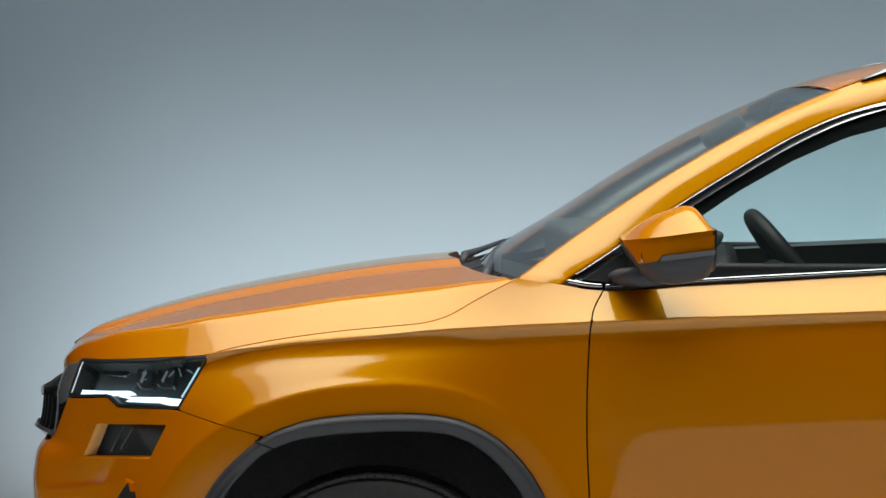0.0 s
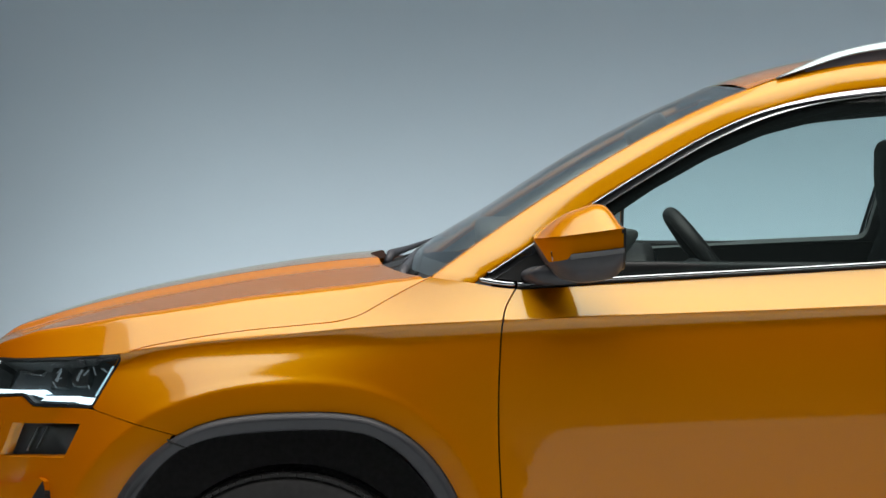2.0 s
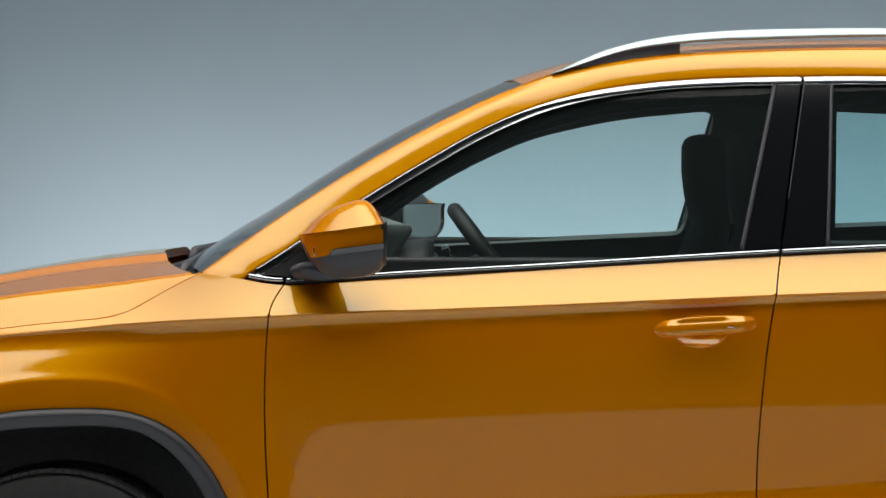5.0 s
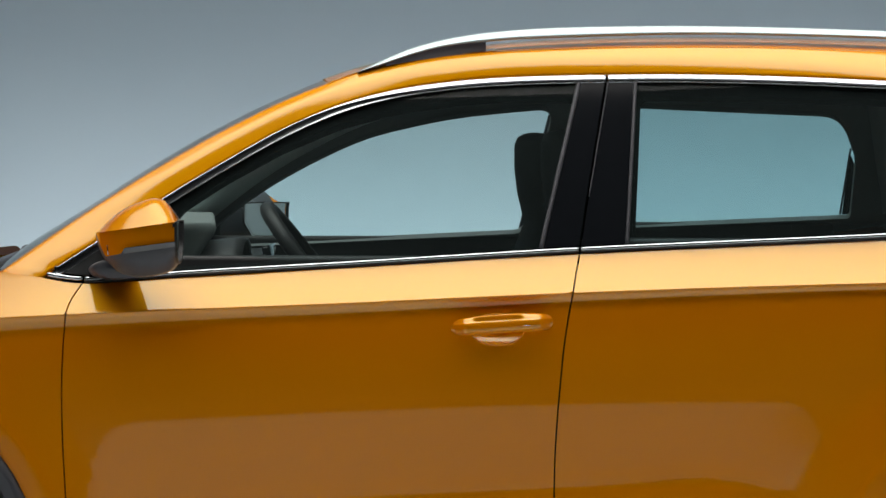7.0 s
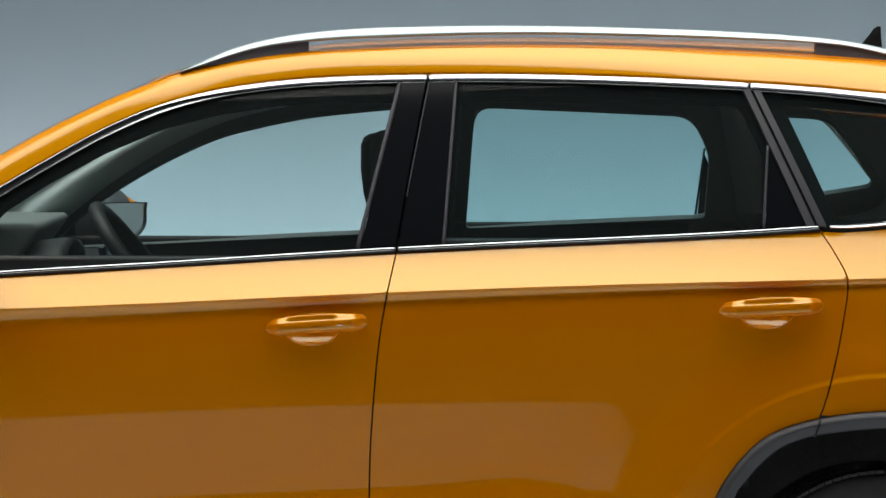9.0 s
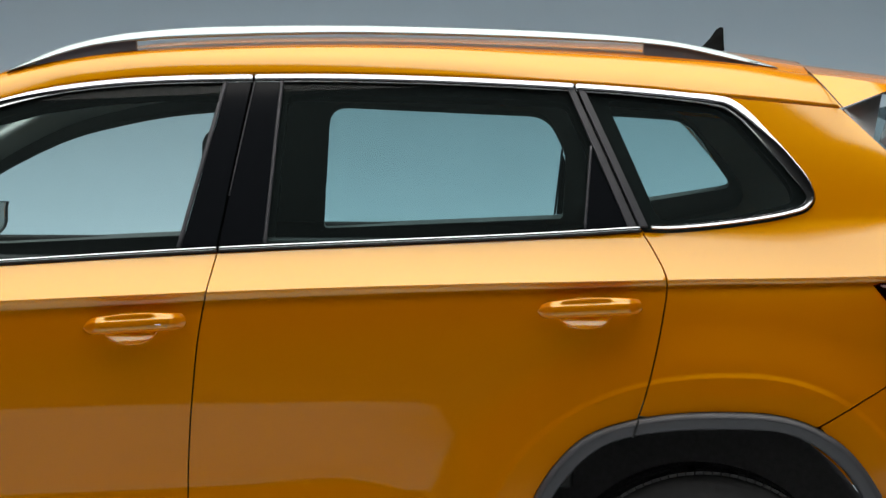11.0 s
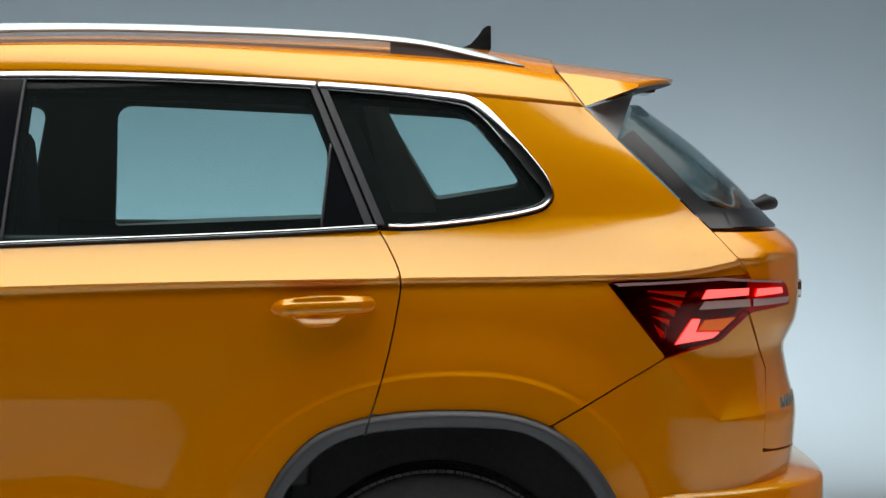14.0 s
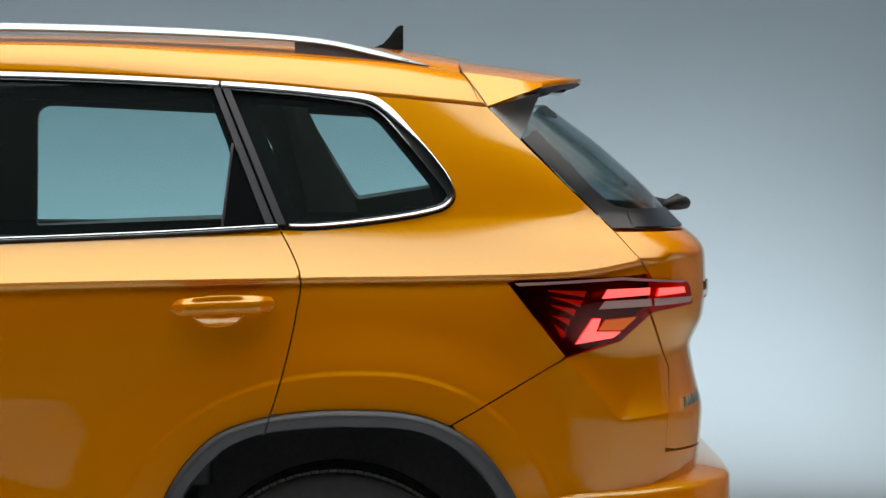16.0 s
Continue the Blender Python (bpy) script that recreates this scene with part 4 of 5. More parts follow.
edge_g = straight([(3.041, 1.391), (3.134, 1.298), (3.236, 1.197)])
inner_g = spline([(3.070, 1.414), (3.087, 1.396), (3.144, 1.339), (3.208, 1.273), (3.244, 1.246), (3.274, 1.240)])
both("glass_border", patch("glass_border", tail, tail_at(edge_g + straight([(3.236, 1.197), (3.29, 1.197)])[1:] + inner_g[::-1]), END_A, END_Z, thick=0, off=0.0015), FRIT, rear_glass, "grey-black printed glass border")
b_in = tail_at([(3.274, 1.240)])[0][0]
b_out = tail_at([(3.29, 1.197)])[0][0]
part("glass_border", patch("glass_border", tail, mirrored([(0.0, 1.236)] + straight([(0.02, 1.236), (b_in + 0.004, 1.239)]) + straight([(b_out + 0.004, 1.199), (0.02, 1.197)]) + [(0.0, 1.197)]), END_A, END_Z, thick=0, off=0.0022), FRIT, rear_glass, "grey-black printed glass border")
b_top = tail_at(straight([(2.888, 0.7725), (3.133, 0.9155)]) + straight([(3.257, 0.950), (3.318, 1.012), (3.3695, 0.885), (3.3692, 0.83), (3.3642, 0.76), (3.3600, 0.70)]))
b_arch = tail_at([p for p in ARCH_R if p[0] > 2.886 and p[1] > 0.59])
rear_bumper = part("rear_bumper", patch("rear_bumper", tail, mirrored([(0.0, 0.69)] + straight([(0.02, 0.69), (b_top[-1][0] - 0.02, 0.70)]) + b_top[::-1] + b_arch + straight([(b_arch[-1][0] - 0.02, 0.58), (0.02, 0.58)]) + [(0.0, 0.58)]), END_A, END_Z, (), arc_ends(tail_at, 2.85, 3.2) + FACET), PAINT, car, "orange metallic rear bumper")


def shelf_row(a):
    """Cross row of the lower bumper at plan angle a."""
    k = step((1.02 - abs(a)) / 0.55)
    p0 = tail(np.array([a]), np.array([0.615 + 0.032 * k]))[0]
    q = tail(np.array([a]), np.array([0.60]))[0] + np.array((0, 0, 0.004 + 0.018 * k))
    d = np.array([math.cos(a), -math.sin(a), 0])
    d = np.array([d[0], d[1] * 0.5, 0]) / np.linalg.norm([d[0], d[1] * 0.5])
    out = 0.075 * k + 0.004
    o = q + d * out
    return [tuple(p0), tuple(o + (0, 0, 0.012) - d * 0.012), tuple(o + (0, 0, 0.006) - d * 0.004), tuple(o), tuple(o + (0, 0, -0.07) + d * 0.002), tuple(o - d * 0.03 + (0, 0, -0.16))]


part("bumper_step", loft("bumper_step", [shelf_row(a) for a in np.linspace(-1.02, 1.02, 81)]), PAINT, rear_bumper, "orange lower bumper ledge")


def under_row(a):
    r = shelf_row(a)
    o = np.array(r[4])
    return [tuple(o + (0.004, 0, -0.004)), tuple(o + (-0.02, 0, -0.10)), tuple(o + (-0.06, 0, -0.24))]


part("bumper_insert", loft("bumper_insert", [under_row(a) for a in np.linspace(-0.85, 0.85, 41)]), PLASTIC, rear_bumper, "grey plastic lower bumper insert")

# roof spoiler
spoiler_rows = []
for k in np.linspace(0, 1, 10):
    row = []
    for v in np.linspace(-1, 1, 41):
        y0, z0 = v * 0.56, 1.587 - (1.587 - 1.545) * abs(v) ** 2.4
        x0 = 2.895 + 0.012 * abs(v) ** 3
        y1, z1 = v * 0.60, 1.538 - 0.02 * abs(v) ** 6
        x1 = 3.197 - 0.11 * abs(v) ** 4
        row.append((x0 + (x1 - x0) * k, y0 + (y1 - y0) * k, z0 + (z1 - z0) * k + 0.010 * k * (1 - k)))
    spoiler_rows.append(row)
sp_edge = spoiler_rows[-1]
spoiler_rows.append([(x - 0.004, y, z - 0.010) for x, y, z in sp_edge])
spoiler = part("roof_spoiler", loft("roof_spoiler", spoiler_rows), PAINT, car, "orange metallic roof spoiler")
part("spoiler_underside", loft("spoiler_underside", [spoiler_rows[-1], [(x - 0.09, y * 0.98, z - 0.032) for x, y, z in sp_edge]]), BLACK, spoiler, "black spoiler underside")
wing = [np.array(p) for p in ((2.893, -0.572, 1.546), (2.905, -0.60, 1.538), (2.96, -0.668, 1.466), (3.085, -0.63, 1.512), (3.09, -0.602, 1.518))]
flat_w = mesh_of("spoiler_end", [spoiler_rows[k][0] for k in range(10)] + [tuple(wing[2] + (wing[3] - wing[2]) * k / 9 + (0, 0.0, 0)) for k in range(10)], [(i, i + 1, 11 + i, 10 + i) for i in range(9)])
both("spoiler_end", flat_w, PAINT, spoiler)
fin = [(2.966, -0.674, 1.462), (3.088, -0.44, 1.503), (3.037, -0.640, 1.392)]
finm = mesh_of("spoiler_fin", fin + [(x, y + 0.05, z) for x, y, z in fin], [(0, 2, 1), (3, 4, 5), (0, 1, 4, 3), (1, 2, 5, 4), (2, 0, 3, 5)], smooth=False)
both("spoiler_fin", finm, FINGREY, spoiler, "pale grey plastic fin under the spoiler end")
both("spoiler_joint", tube("spoiler_joint", spline([(2.897, -0.40, 1.577), (2.903, -0.564, 1.549), (2.93, -0.632, 1.512), (2.961, -0.688, 1.468)], 0.02), 0.0014, 6), SHELL, spoiler, "dark joint line")
part("brake_lamp", box(0.05, 0.30, 0.016, (3.135, 0, 1.519), 0.004), DARKRED, spoiler, "dark red high brake lamp")

# ---- front end ----
nose_bumper = [(-0.442, 0.801), (-0.589, 0.795), (-0.615, 0.816), (-0.722, 0.802)]
fog_out = straight(rounded([(-0.642, 0.754), (-0.468, 0.767), (-0.507, 0.689), (-0.676, 0.673)], 0.004, 3), 0.01, True)
nb = nose_at(straight([(-0.253, 0.7545), (-0.442, 0.7995)]) + straight(nose_bumper)[1:])
na = nose_at([p for p in ARCH_F if p[0] < -0.255][::-1])
GRILLE_A = -0.42
front_bumper = part("front_bumper", patch("front_bumper", nose, mirrored([(0.0, 0.684)] + straight([(-0.02, 0.684), (GRILLE_A + 0.06, 0.686)]) + straight([(GRILLE_A, 0.695), (nb[-1][0] + 0.012, 0.79)]) + nb[::-1] + na[::-1] + straight([(na[0][0] + 0.02, 0.45), (-0.02, 0.45)]) + [(0.0, 0.45)]),
                                          END_A, END_Z, holes=[nose_at(fog_out), [(-a, b) for a, b in nose_at(fog_out)]], extra=arc_ends(nose_at, -0.6, -0.2), thick=0.03), PAINT, car, "orange metallic front bumper")
fog_in = straight([(-0.643, 0.755), (-0.467, 0.768), (-0.506, 0.688), (-0.677, 0.672)], 0.01, True)
fogs = both("fog_lamp", patch("fog_lamp", nose, nose_at(fog_in), END_A, END_Z, thick=0, off=-0.026), LAMPDARK, front_bumper, "dark recessed fog lamp housing")
both("lens", patch("lens", nose, nose_at(shrink(fog_in, 0.004)), END_A, END_Z, thick=0.0, off=-0.006), CLEAR, fogs, "clear fog lamp lens")
fog_edge = straight([(-0.641, 0.7545), (-0.6765, 0.6725), (-0.506, 0.6885)], 0.01)
fog_deep = straight([(-0.627, 0.7535), (-0.659, 0.6795), (-0.511, 0.6945)], 0.01)
ends = [np.array(nose_at(resample([(x, 0.0, z) for x, z in p], 40)[:, [0, 2]].tolist())).T for p in (fog_edge, fog_deep)]
both("fog_surround", loft("fog_surround", [nose(*ends[0]) + (-0.0006, -0.0006, 0), nose(*(ends[0] * 0.75 + ends[1] * 0.25)) + (0.001, 0.001, 0), nose(*ends[1]) + (0.012, 0.012, 0)]), PAINT, front_bumper, "orange bevelled fog lamp surround")
both("reflector", patch("reflector", nose, nose_at(straight([(-0.553, 0.752), (-0.484, 0.756), (-0.514, 0.704)], 0.01, True)), END_A, END_Z, thick=0.01, off=-0.014), LENSGREY, fogs, "grey fog lamp reflector")
both("divider", patch("divider", nose, nose_at(straight([(-0.5875, 0.749), (-0.5835, 0.749), (-0.616, 0.69), (-0.620, 0.69)], 0.01, True)), END_A, END_Z, thick=0.01, off=-0.014), SILVER, fogs)
both("divider", patch("divider", nose, nose_at(straight([(-0.563, 0.751), (-0.560, 0.751), (-0.590, 0.70), (-0.593, 0.70)], 0.01, True)), END_A, END_Z, thick=0.01, off=-0.014), SILVER, fogs)
both("tow_cover", patch("tow_cover", nose, nose_at(straight(rounded([(-0.715, 0.755), (-0.662, 0.758), (-0.685, 0.705), (-0.725, 0.703)], 0.01), 0.01, True)), END_A, END_Z, thick=0.002, off=0.0012), PAINT, front_bumper, "orange tow eye cover")
insert = both("bumper_insert", patch("bumper_insert", nose, nose_at(straight([(-0.745, 0.586), (-0.560, 0.638), (-0.545, 0.632), (-0.535, 0.52), (-0.745, 0.50)], 0.01, True)), END_A, END_Z, thick=0.03, off=0.012), PAINT, front_bumper, "orange lower bumper wedge with a black end")
both("insert_end", patch("insert_end", nose, nose_at(straight([(-0.549, 0.631), (-0.541, 0.605), (-0.537, 0.57), (-0.590, 0.57)], 0.01, True)), END_A, END_Z, thick=0.02, off=0.0145), BLACK, insert, "black end piece")

LAMP = rounded([(-0.720, 0.808), (-0.692, 0.889), (-0.378, 0.916), (-0.442, 0.806), (-0.588, 0.800), (-0.614, 0.821)], [0.004, 0.006, 0.012, 0.006, 0.01, 0.01], 5)
LAMP = straight(LAMP, 0.01, True)
lamps = both("headlight", patch("headlight", nose, nose_at(LAMP), END_A, END_Z, thick=0, off=-0.050), LAMPDARK, car, "led headlight with dark inside and lit white light guides")
both("lens", patch("lens", nose, nose_at(shrink(LAMP, 0.0015)), END_A, END_Z, thick=0.0, off=0.0), CLEAR, lamps, "clear headlight lens")
gasket = shrink(LAMP, -0.0035)
both("gasket", patch("gasket", nose, nose_at(gasket), END_A, END_Z, holes=[nose_at(shrink(LAMP, 0.001))], thick=0.03, off=0.0012), BLACK, lamps, "black lamp gasket")
rim_in = shrink(LAMP, 0.0035)
both("bezel", patch("bezel", nose, nose_at(LAMP), END_A, END_Z, holes=[nose_at(rim_in)], thick=0.04, off=-0.003), BLACK, lamps, "black lamp bezel")


def lamp_piece(name, pts, mat, off, label="", thick=0.01, r=0.0):
    o = rounded(pts, r, 4) if r else pts
    both(name, patch(name, nose, nose_at(straight(o, 0.008, True)), END_A, END_Z, thick=thick, off=off), mat, lamps, label)


lamp_piece("light_guide", [(-0.706, 0.815), (-0.700, 0.8275), (-0.572, 0.838), (-0.560, 0.830), (-0.602, 0.826)], DRL, -0.016, "lit white daytime light guide")
lamp_piece("light_guide", [(-0.602, 0.8225), (-0.596, 0.8265), (-0.556, 0.8225), (-0.566, 0.817)], DRL, -0.016, "lit white daytime light guide")
lamp_piece("light_guide", [(-0.582, 0.811), (-0.562, 0.8235), (-0.438, 0.829), (-0.443, 0.814)], DRL, -0.016, "lit white daytime light guide")
lamp_piece("light_guide", [(-0.4375, 0.829), (-0.4325, 0.829), (-0.3945, 0.894), (-0.3995, 0.894)], LENSBLUE, -0.0015, "faint blue rear light guide")
lamp_piece("light_guide", [(-0.719, 0.815), (-0.715, 0.815), (-0.690, 0.888), (-0.694, 0.888)], DRL_DIM, -0.0012, "white front edge light guide")
lamp_piece("inner_panel", [(-0.69, 0.832), (-0.66, 0.882), (-0.56, 0.889), (-0.575, 0.845)], LENSGREY, -0.036, "grey inner lamp panel")
for cx, cz, w in ((-0.540, 0.868, 0.022), (-0.487, 0.873, 0.022)):
    lamp_piece("projector", [(cx - w, cz - 0.022), (cx + w * 0.8, cz - 0.02), (cx + w, cz + 0.018), (cx - w * 0.8, cz + 0.016)], LAMPDARK, -0.020, "dark projector module", 0.02, 0.01)
    lamp_piece("glint", [(cx - w * 0.45, cz - 0.010), (cx - w * 0.2, cz - 0.012), (cx - w * 0.02, cz - 0.002), (cx + w * 0.30, cz + 0.008), (cx + w * 0.16, cz + 0.010), (cx - w * 0.18, cz + 0.001)], GLINT, -0.018, "glint painted on the projector edge", 0.004)
lamp_piece("reflector", [(-0.432, 0.85), (-0.422, 0.85), (-0.40, 0.892), (-0.412, 0.894)], SILVER, -0.03)



# scattered glowing slivers painted in as glints round the projectors
chips = random.Random(5)
for k in range(16):
    cx, cz, t = chips.uniform(-0.55, -0.42), chips.uniform(0.848, 0.888), chips.uniform(-1.2, 1.2)
    n, w = chips.uniform(0.003, 0.009), chips.uniform(0.0008, 0.0018)
    c, q = math.cos(t), math.sin(t)
    lamp_piece("glint", [(cx - n * c - w * q, cz - n * q + w * c), (cx + n * c - w * q, cz + n * q + w * c), (cx + n * c + w * q, cz + n * q - w * c), (cx - n * c + w * q, cz - n * q - w * c)], GLINT, chips.uniform(-0.03, -0.012), "small painted glint beside the projectors", 0.002)


def front(a, b):
    """The face of the grille, swept back towards both lamps."""
    p = nose(a, b)
    p[:, 0] -= 0.042 - 0.085 * np.minimum(np.abs(a) / 0.37, 1.2) ** 1.3
    return p


g_top, g_low = 0.788, 0.688
g_out = mirrored([(0.0, g_top)] + straight([(-0.02, g_top), (-0.20, 0.812), (-0.30, 0.840), (-0.345, 0.846)], 0.02) + straight([(-0.365, 0.81), (-0.34, 0.72)], 0.02)[:-1] + straight([(-0.31, g_low), (-0.02, g_low)], 0.02) + [(0.0, g_low)])
grille = part("grille", patch("grille", front, g_out, END_A, END_Z, off=0.014, thick=0.03, holes=[shrink(g_out, 0.010)]), LENSGREY, car, "dark grille in a smoked bright frame")
part("back_panel", box(0.08, 0.6, 0.22, (-0.70, 0, 0.69), 0.03, 2), BLACK, grille)
part("mesh_panel", patch("mesh_panel", front, shrink(g_out, 0.02), END_A, END_Z, off=-0.012, thick=0), BLACK, grille, "black grille back panel")
for a in np.arange(-0.275, 0.28, 0.055):
    part("slat", patch("slat", front, straight([(a - 0.006, 0.694), (a + 0.006, 0.694), (a + 0.006, 0.780), (a - 0.006, 0.780)], 0.02, True), END_A, END_Z, off=0.008, thick=0.02), BLACK, grille)
lamp_low, lamp_high = nose_at([(-0.722, 0.802)])[0][0] + 0.008, nose_at([(-0.694, 0.889)])[0][0] + 0.010
both("lamp_trim", patch("lamp_trim", nose, straight([(lamp_low, 0.797), (lamp_high, 0.888), (-0.36, 0.868), (-0.38, 0.80), (-0.43, 0.775)], 0.01, True), END_A, END_Z, off=-0.003, thick=0.02), SMOKED, car, "smoked grey trim between lamp and grille")
both("grille_side", patch("grille_side", nose, straight([(lamp_low + 0.004, 0.792), (-0.432, 0.770), (-0.383, 0.795), (-0.345, 0.70), (-0.412, 0.694)], 0.01, True), END_A, END_Z, off=-0.004, thick=0.02), GLOSS, car, "gloss black trim beside the grille")

# ---- tail lamps ----
TAIL = rounded([(3.006, 1.081), (3.131, 0.924), (3.256, 0.953), (3.323, 1.014), (3.422, 1.028), (3.412, 1.072), (3.398, 1.083), (3.256, 1.093)], [0.014, 0.006, 0.01, 0.01, 0.008, 0.012, 0.012, 0.03], 4)
TAIL = straight(TAIL, 0.01, True)
tails = both("tail_light", patch("tail_light", tail, tail_at(TAIL), END_A, END_Z, thick=0, off=-0.030), DARKRED, car, "red led tail light with lit c-shaped guides")
both("lens", patch("lens", tail, tail_at(shrink(TAIL, 0.001)), END_A, END_Z, thick=0.02, off=0.005), REDLENS, tails, "dark red outer lens")


def tail_piece(name, pts, mat, off, label="", thick=0.006):
    both(name, patch(name, tail, tail_at(straight(pts, 0.008, True)), END_A, END_Z, thick=thick, off=off), mat, tails, label)


tail_piece("light_guide", [(3.210, 1.046), (3.221, 1.065), (3.316, 1.068), (3.315, 1.053)], REDLIGHT, 0.0065, "lit red light guide")
tail_piece("light_guide", [(3.332, 1.050), (3.337, 1.066), (3.396, 1.067), (3.399, 1.055)], REDLIGHT, 0.0065, "lit red light guide")
tail_piece("light_guide", [(3.152, 0.947), (3.189, 1.003), (3.207, 1.003), (3.197, 0.974), (3.252, 0.974), (3.236, 0.961)], REDLIGHT, 0.0065, "lit red light guide")
tail_piece("indicator_band", [(3.203, 1.024), (3.216, 1.041), (3.318, 1.045), (3.320, 1.029)], CLEARBAND, 0.0068, "frosted clear indicator band")
tail_piece("indicator_band", [(3.327, 1.029), (3.326, 1.045), (3.416, 1.046), (3.414, 1.034)], CLEARBAND, 0.0068, "frosted clear indicator band")
tail_piece("lit_amber_reflector", [(3.203, 0.978), (3.217, 1.000), (3.287, 1.006), (3.256, 0.978)], AMBER, 0.0062, "amber red reflector with the glow of the guides added")
for k, (x0, z0, x1, z1, x2, z2) in enumerate(((3.093, 1.066, 3.181, 1.063, 3.173, 1.050), (3.099, 1.050, 3.173, 1.040, 3.164, 1.029), (3.099, 1.031, 3.157, 1.019, 3.152, 1.009), (3.105, 1.007, 3.145, 0.998, 3.140, 0.988), (3.112, 0.988, 3.133, 0.972, 3.130, 0.960))):
    tail_piece("reflector_tooth", [(x0, z0), (x2, z2), (x1, z1)], AMBER, -0.008, "red reflector tooth with the glow of the guides added", 0.012)
    tail_piece("reflector_tooth", [(x0 + 0.02, z0 - 0.004), (x2 - 0.004, z2 - 0.001), (x2, z2 + 0.003)], REDTOOTH, 0.0062, "bright red reflector edge", 0.003)

# pale strip laid on the lens as the reflection along its top
tail_piece("lens_sheen", [(3.020, 1.0775), (3.256, 1.0905), (3.396, 1.0815), (3.397, 1.077), (3.256, 1.0845), (3.030, 1.071)], CLEARBAND, 0.0066, "painted reflection along the top of the lens", 0.002)

# ---- wheels ----


def wheel(x, y):
    prof = [(0.215, 0.095), (0.225, 0.11), (0.25, 0.113), (0.285, 0.112), (0.31, 0.107), (0.325, 0.098), (0.334, 0.085), (0.3375, 0.06), (0.3375, 0.03), (0.3375, 0)]
    prof = prof + [(r, -w) for r, w in reversed(prof[:-1])]
    rings = [[(r * math.cos(a), w, r * math.sin(a)) for a in np.linspace(0, 2 * math.pi, 96, endpoint=False)] for r, w in prof]
    tyre = part("wheel", loft("wheel", rings, True), RUBBER, car, "black tyre on a silver alloy rim")
    tyre.location = (x, y, 0.3375)
    # tread blocks along the shoulders
    bm = bmesh.new()
    for i in range(110):
        a = 2 * math.pi * i / 110
        for w, off in ((0.078, 0.0), (-0.078, 0.5), (0.028, 0.3), (-0.028, 0.8)):
            r = 0.3375 if abs(w) < 0.05 else 0.333
            m = Matrix.Rotation(a + off * 2 * math.pi / 110, 4, "Y") @ Matrix.Translation((0, w, r)) @ Matrix.Diagonal((0.0165, 0.046, 0.007, 1))
            bmesh.ops.create_cube(bm, size=1.0, matrix=m)
    part("tread", bm, RUBBER, tyre)
    bm = bmesh.new()
    s = -1 if y < 0 else 1
    for i in range(5):
        m = Matrix.Rotation(2 * math.pi * i / 5, 4, "Y") @ Matrix.Translation((0, s * 0.08, 0.115)) @ Matrix.Diagonal((0.05, 0.03, 0.2, 1))
        bmesh.ops.create_cube(bm, size=1.0, matrix=m)
    part("spokes", bm, SILVER, tyre, "silver alloy spokes")
    rim = [[(r * math.cos(a), w, r * math.sin(a)) for a in np.linspace(0, 2 * math.pi, 48, endpoint=False)] for r, w in ((0.205, -0.1), (0.2, -0.08), (0.19, 0), (0.2, 0.08), (0.218, 0.1))]
    part("rim", loft("rim", rim, True), SILVER, tyre, "silver alloy rim")


for x in (0.0, 2.638):
    for y in (-0.79, 0.79):
        wheel(x, y)
for cx, right in ((-0.01, 0.42), (2.645, 0.425)):
    rings = []
    for y in (-0.87, -0.50):
        rings.append([(cx + (right + 0.0) * math.cos(a), y, 0.33 + 0.475 * math.sin(a)) for a in np.linspace(-0.3, math.pi + 0.3, 40)])
    rings.append([(cx + 0.02 * math.cos(a), -0.49, 0.36 + 0.02 * math.sin(a)) for a in np.linspace(-0.3, math.pi + 0.3, 40)])
    both("wheel_arch_liner", loft("wheel_arch_liner", rings), LINER, car, "black felt wheel arch liner")
part("floor_pan", box(3.9, 1.5, 0.06, (1.3, 0, 0.28), 0.02), BLACK, car, "black underbody floor pan")

# ---- roof rails and aerial ----
RAIL_TOP = interp([(1.085, 1.545), (1.13, 1.566), (1.197, 1.595), (1.261, 1.614), (1.324, 1.627), (1.452, 1.642), (1.643, 1.650), (1.834, 1.652), (2.089, 1.648), (2.343, 1.639), (2.471, 1.631), (2.598, 1.618), (2.726, 1.591), (2.79, 1.573), (2.83, 1.561)])
RAIL_LOW = interp([(1.085, 1.543), (1.146, 1.563), (1.261, 1.598), (1.388, 1.616), (1.579, 1.626), (1.834, 1.633), (2.089, 1.630), (2.344, 1.622), (2.535, 1.612), (2.598, 1.605), (2.726, 1.578), (2.79, 1.566), (2.83, 1.559)])
RAIL_Y = interp([(1.085, -0.606), (1.3, -0.588), (1.6, -0.570), (2.2, -0.563), (2.6, -0.560), (2.83, -0.558)])


def rail_mesh():
    rings = []
    for x in np.r_[np.linspace(1.085, 1.35, 24), np.linspace(1.37, 2.5, 40), np.linspace(2.52, 2.83, 26)]:
        t, l, y = float(RAIL_TOP(x)), float(RAIL_LOW(x)), float(RAIL_Y(x))
        h, m = max(t - l, 0.002) / 2, (t + l) / 2
        w = 0.010 + h
        rings.append([(x, y - w, l), (x, y - w + 0.001, l + 0.35 * h), (x, y - 0.3 * w, t - 0.25 * h), (x, y + 0.2 * w, t), (x, y + w, t - 0.1 * h), (x, y + w, l), (x, y, l - 0.002)])
    return loft("roof_rail", rings, True, True)


rails = both("roof_rail", rail_mesh(), RAIL, car, "silver anodised roof rail")


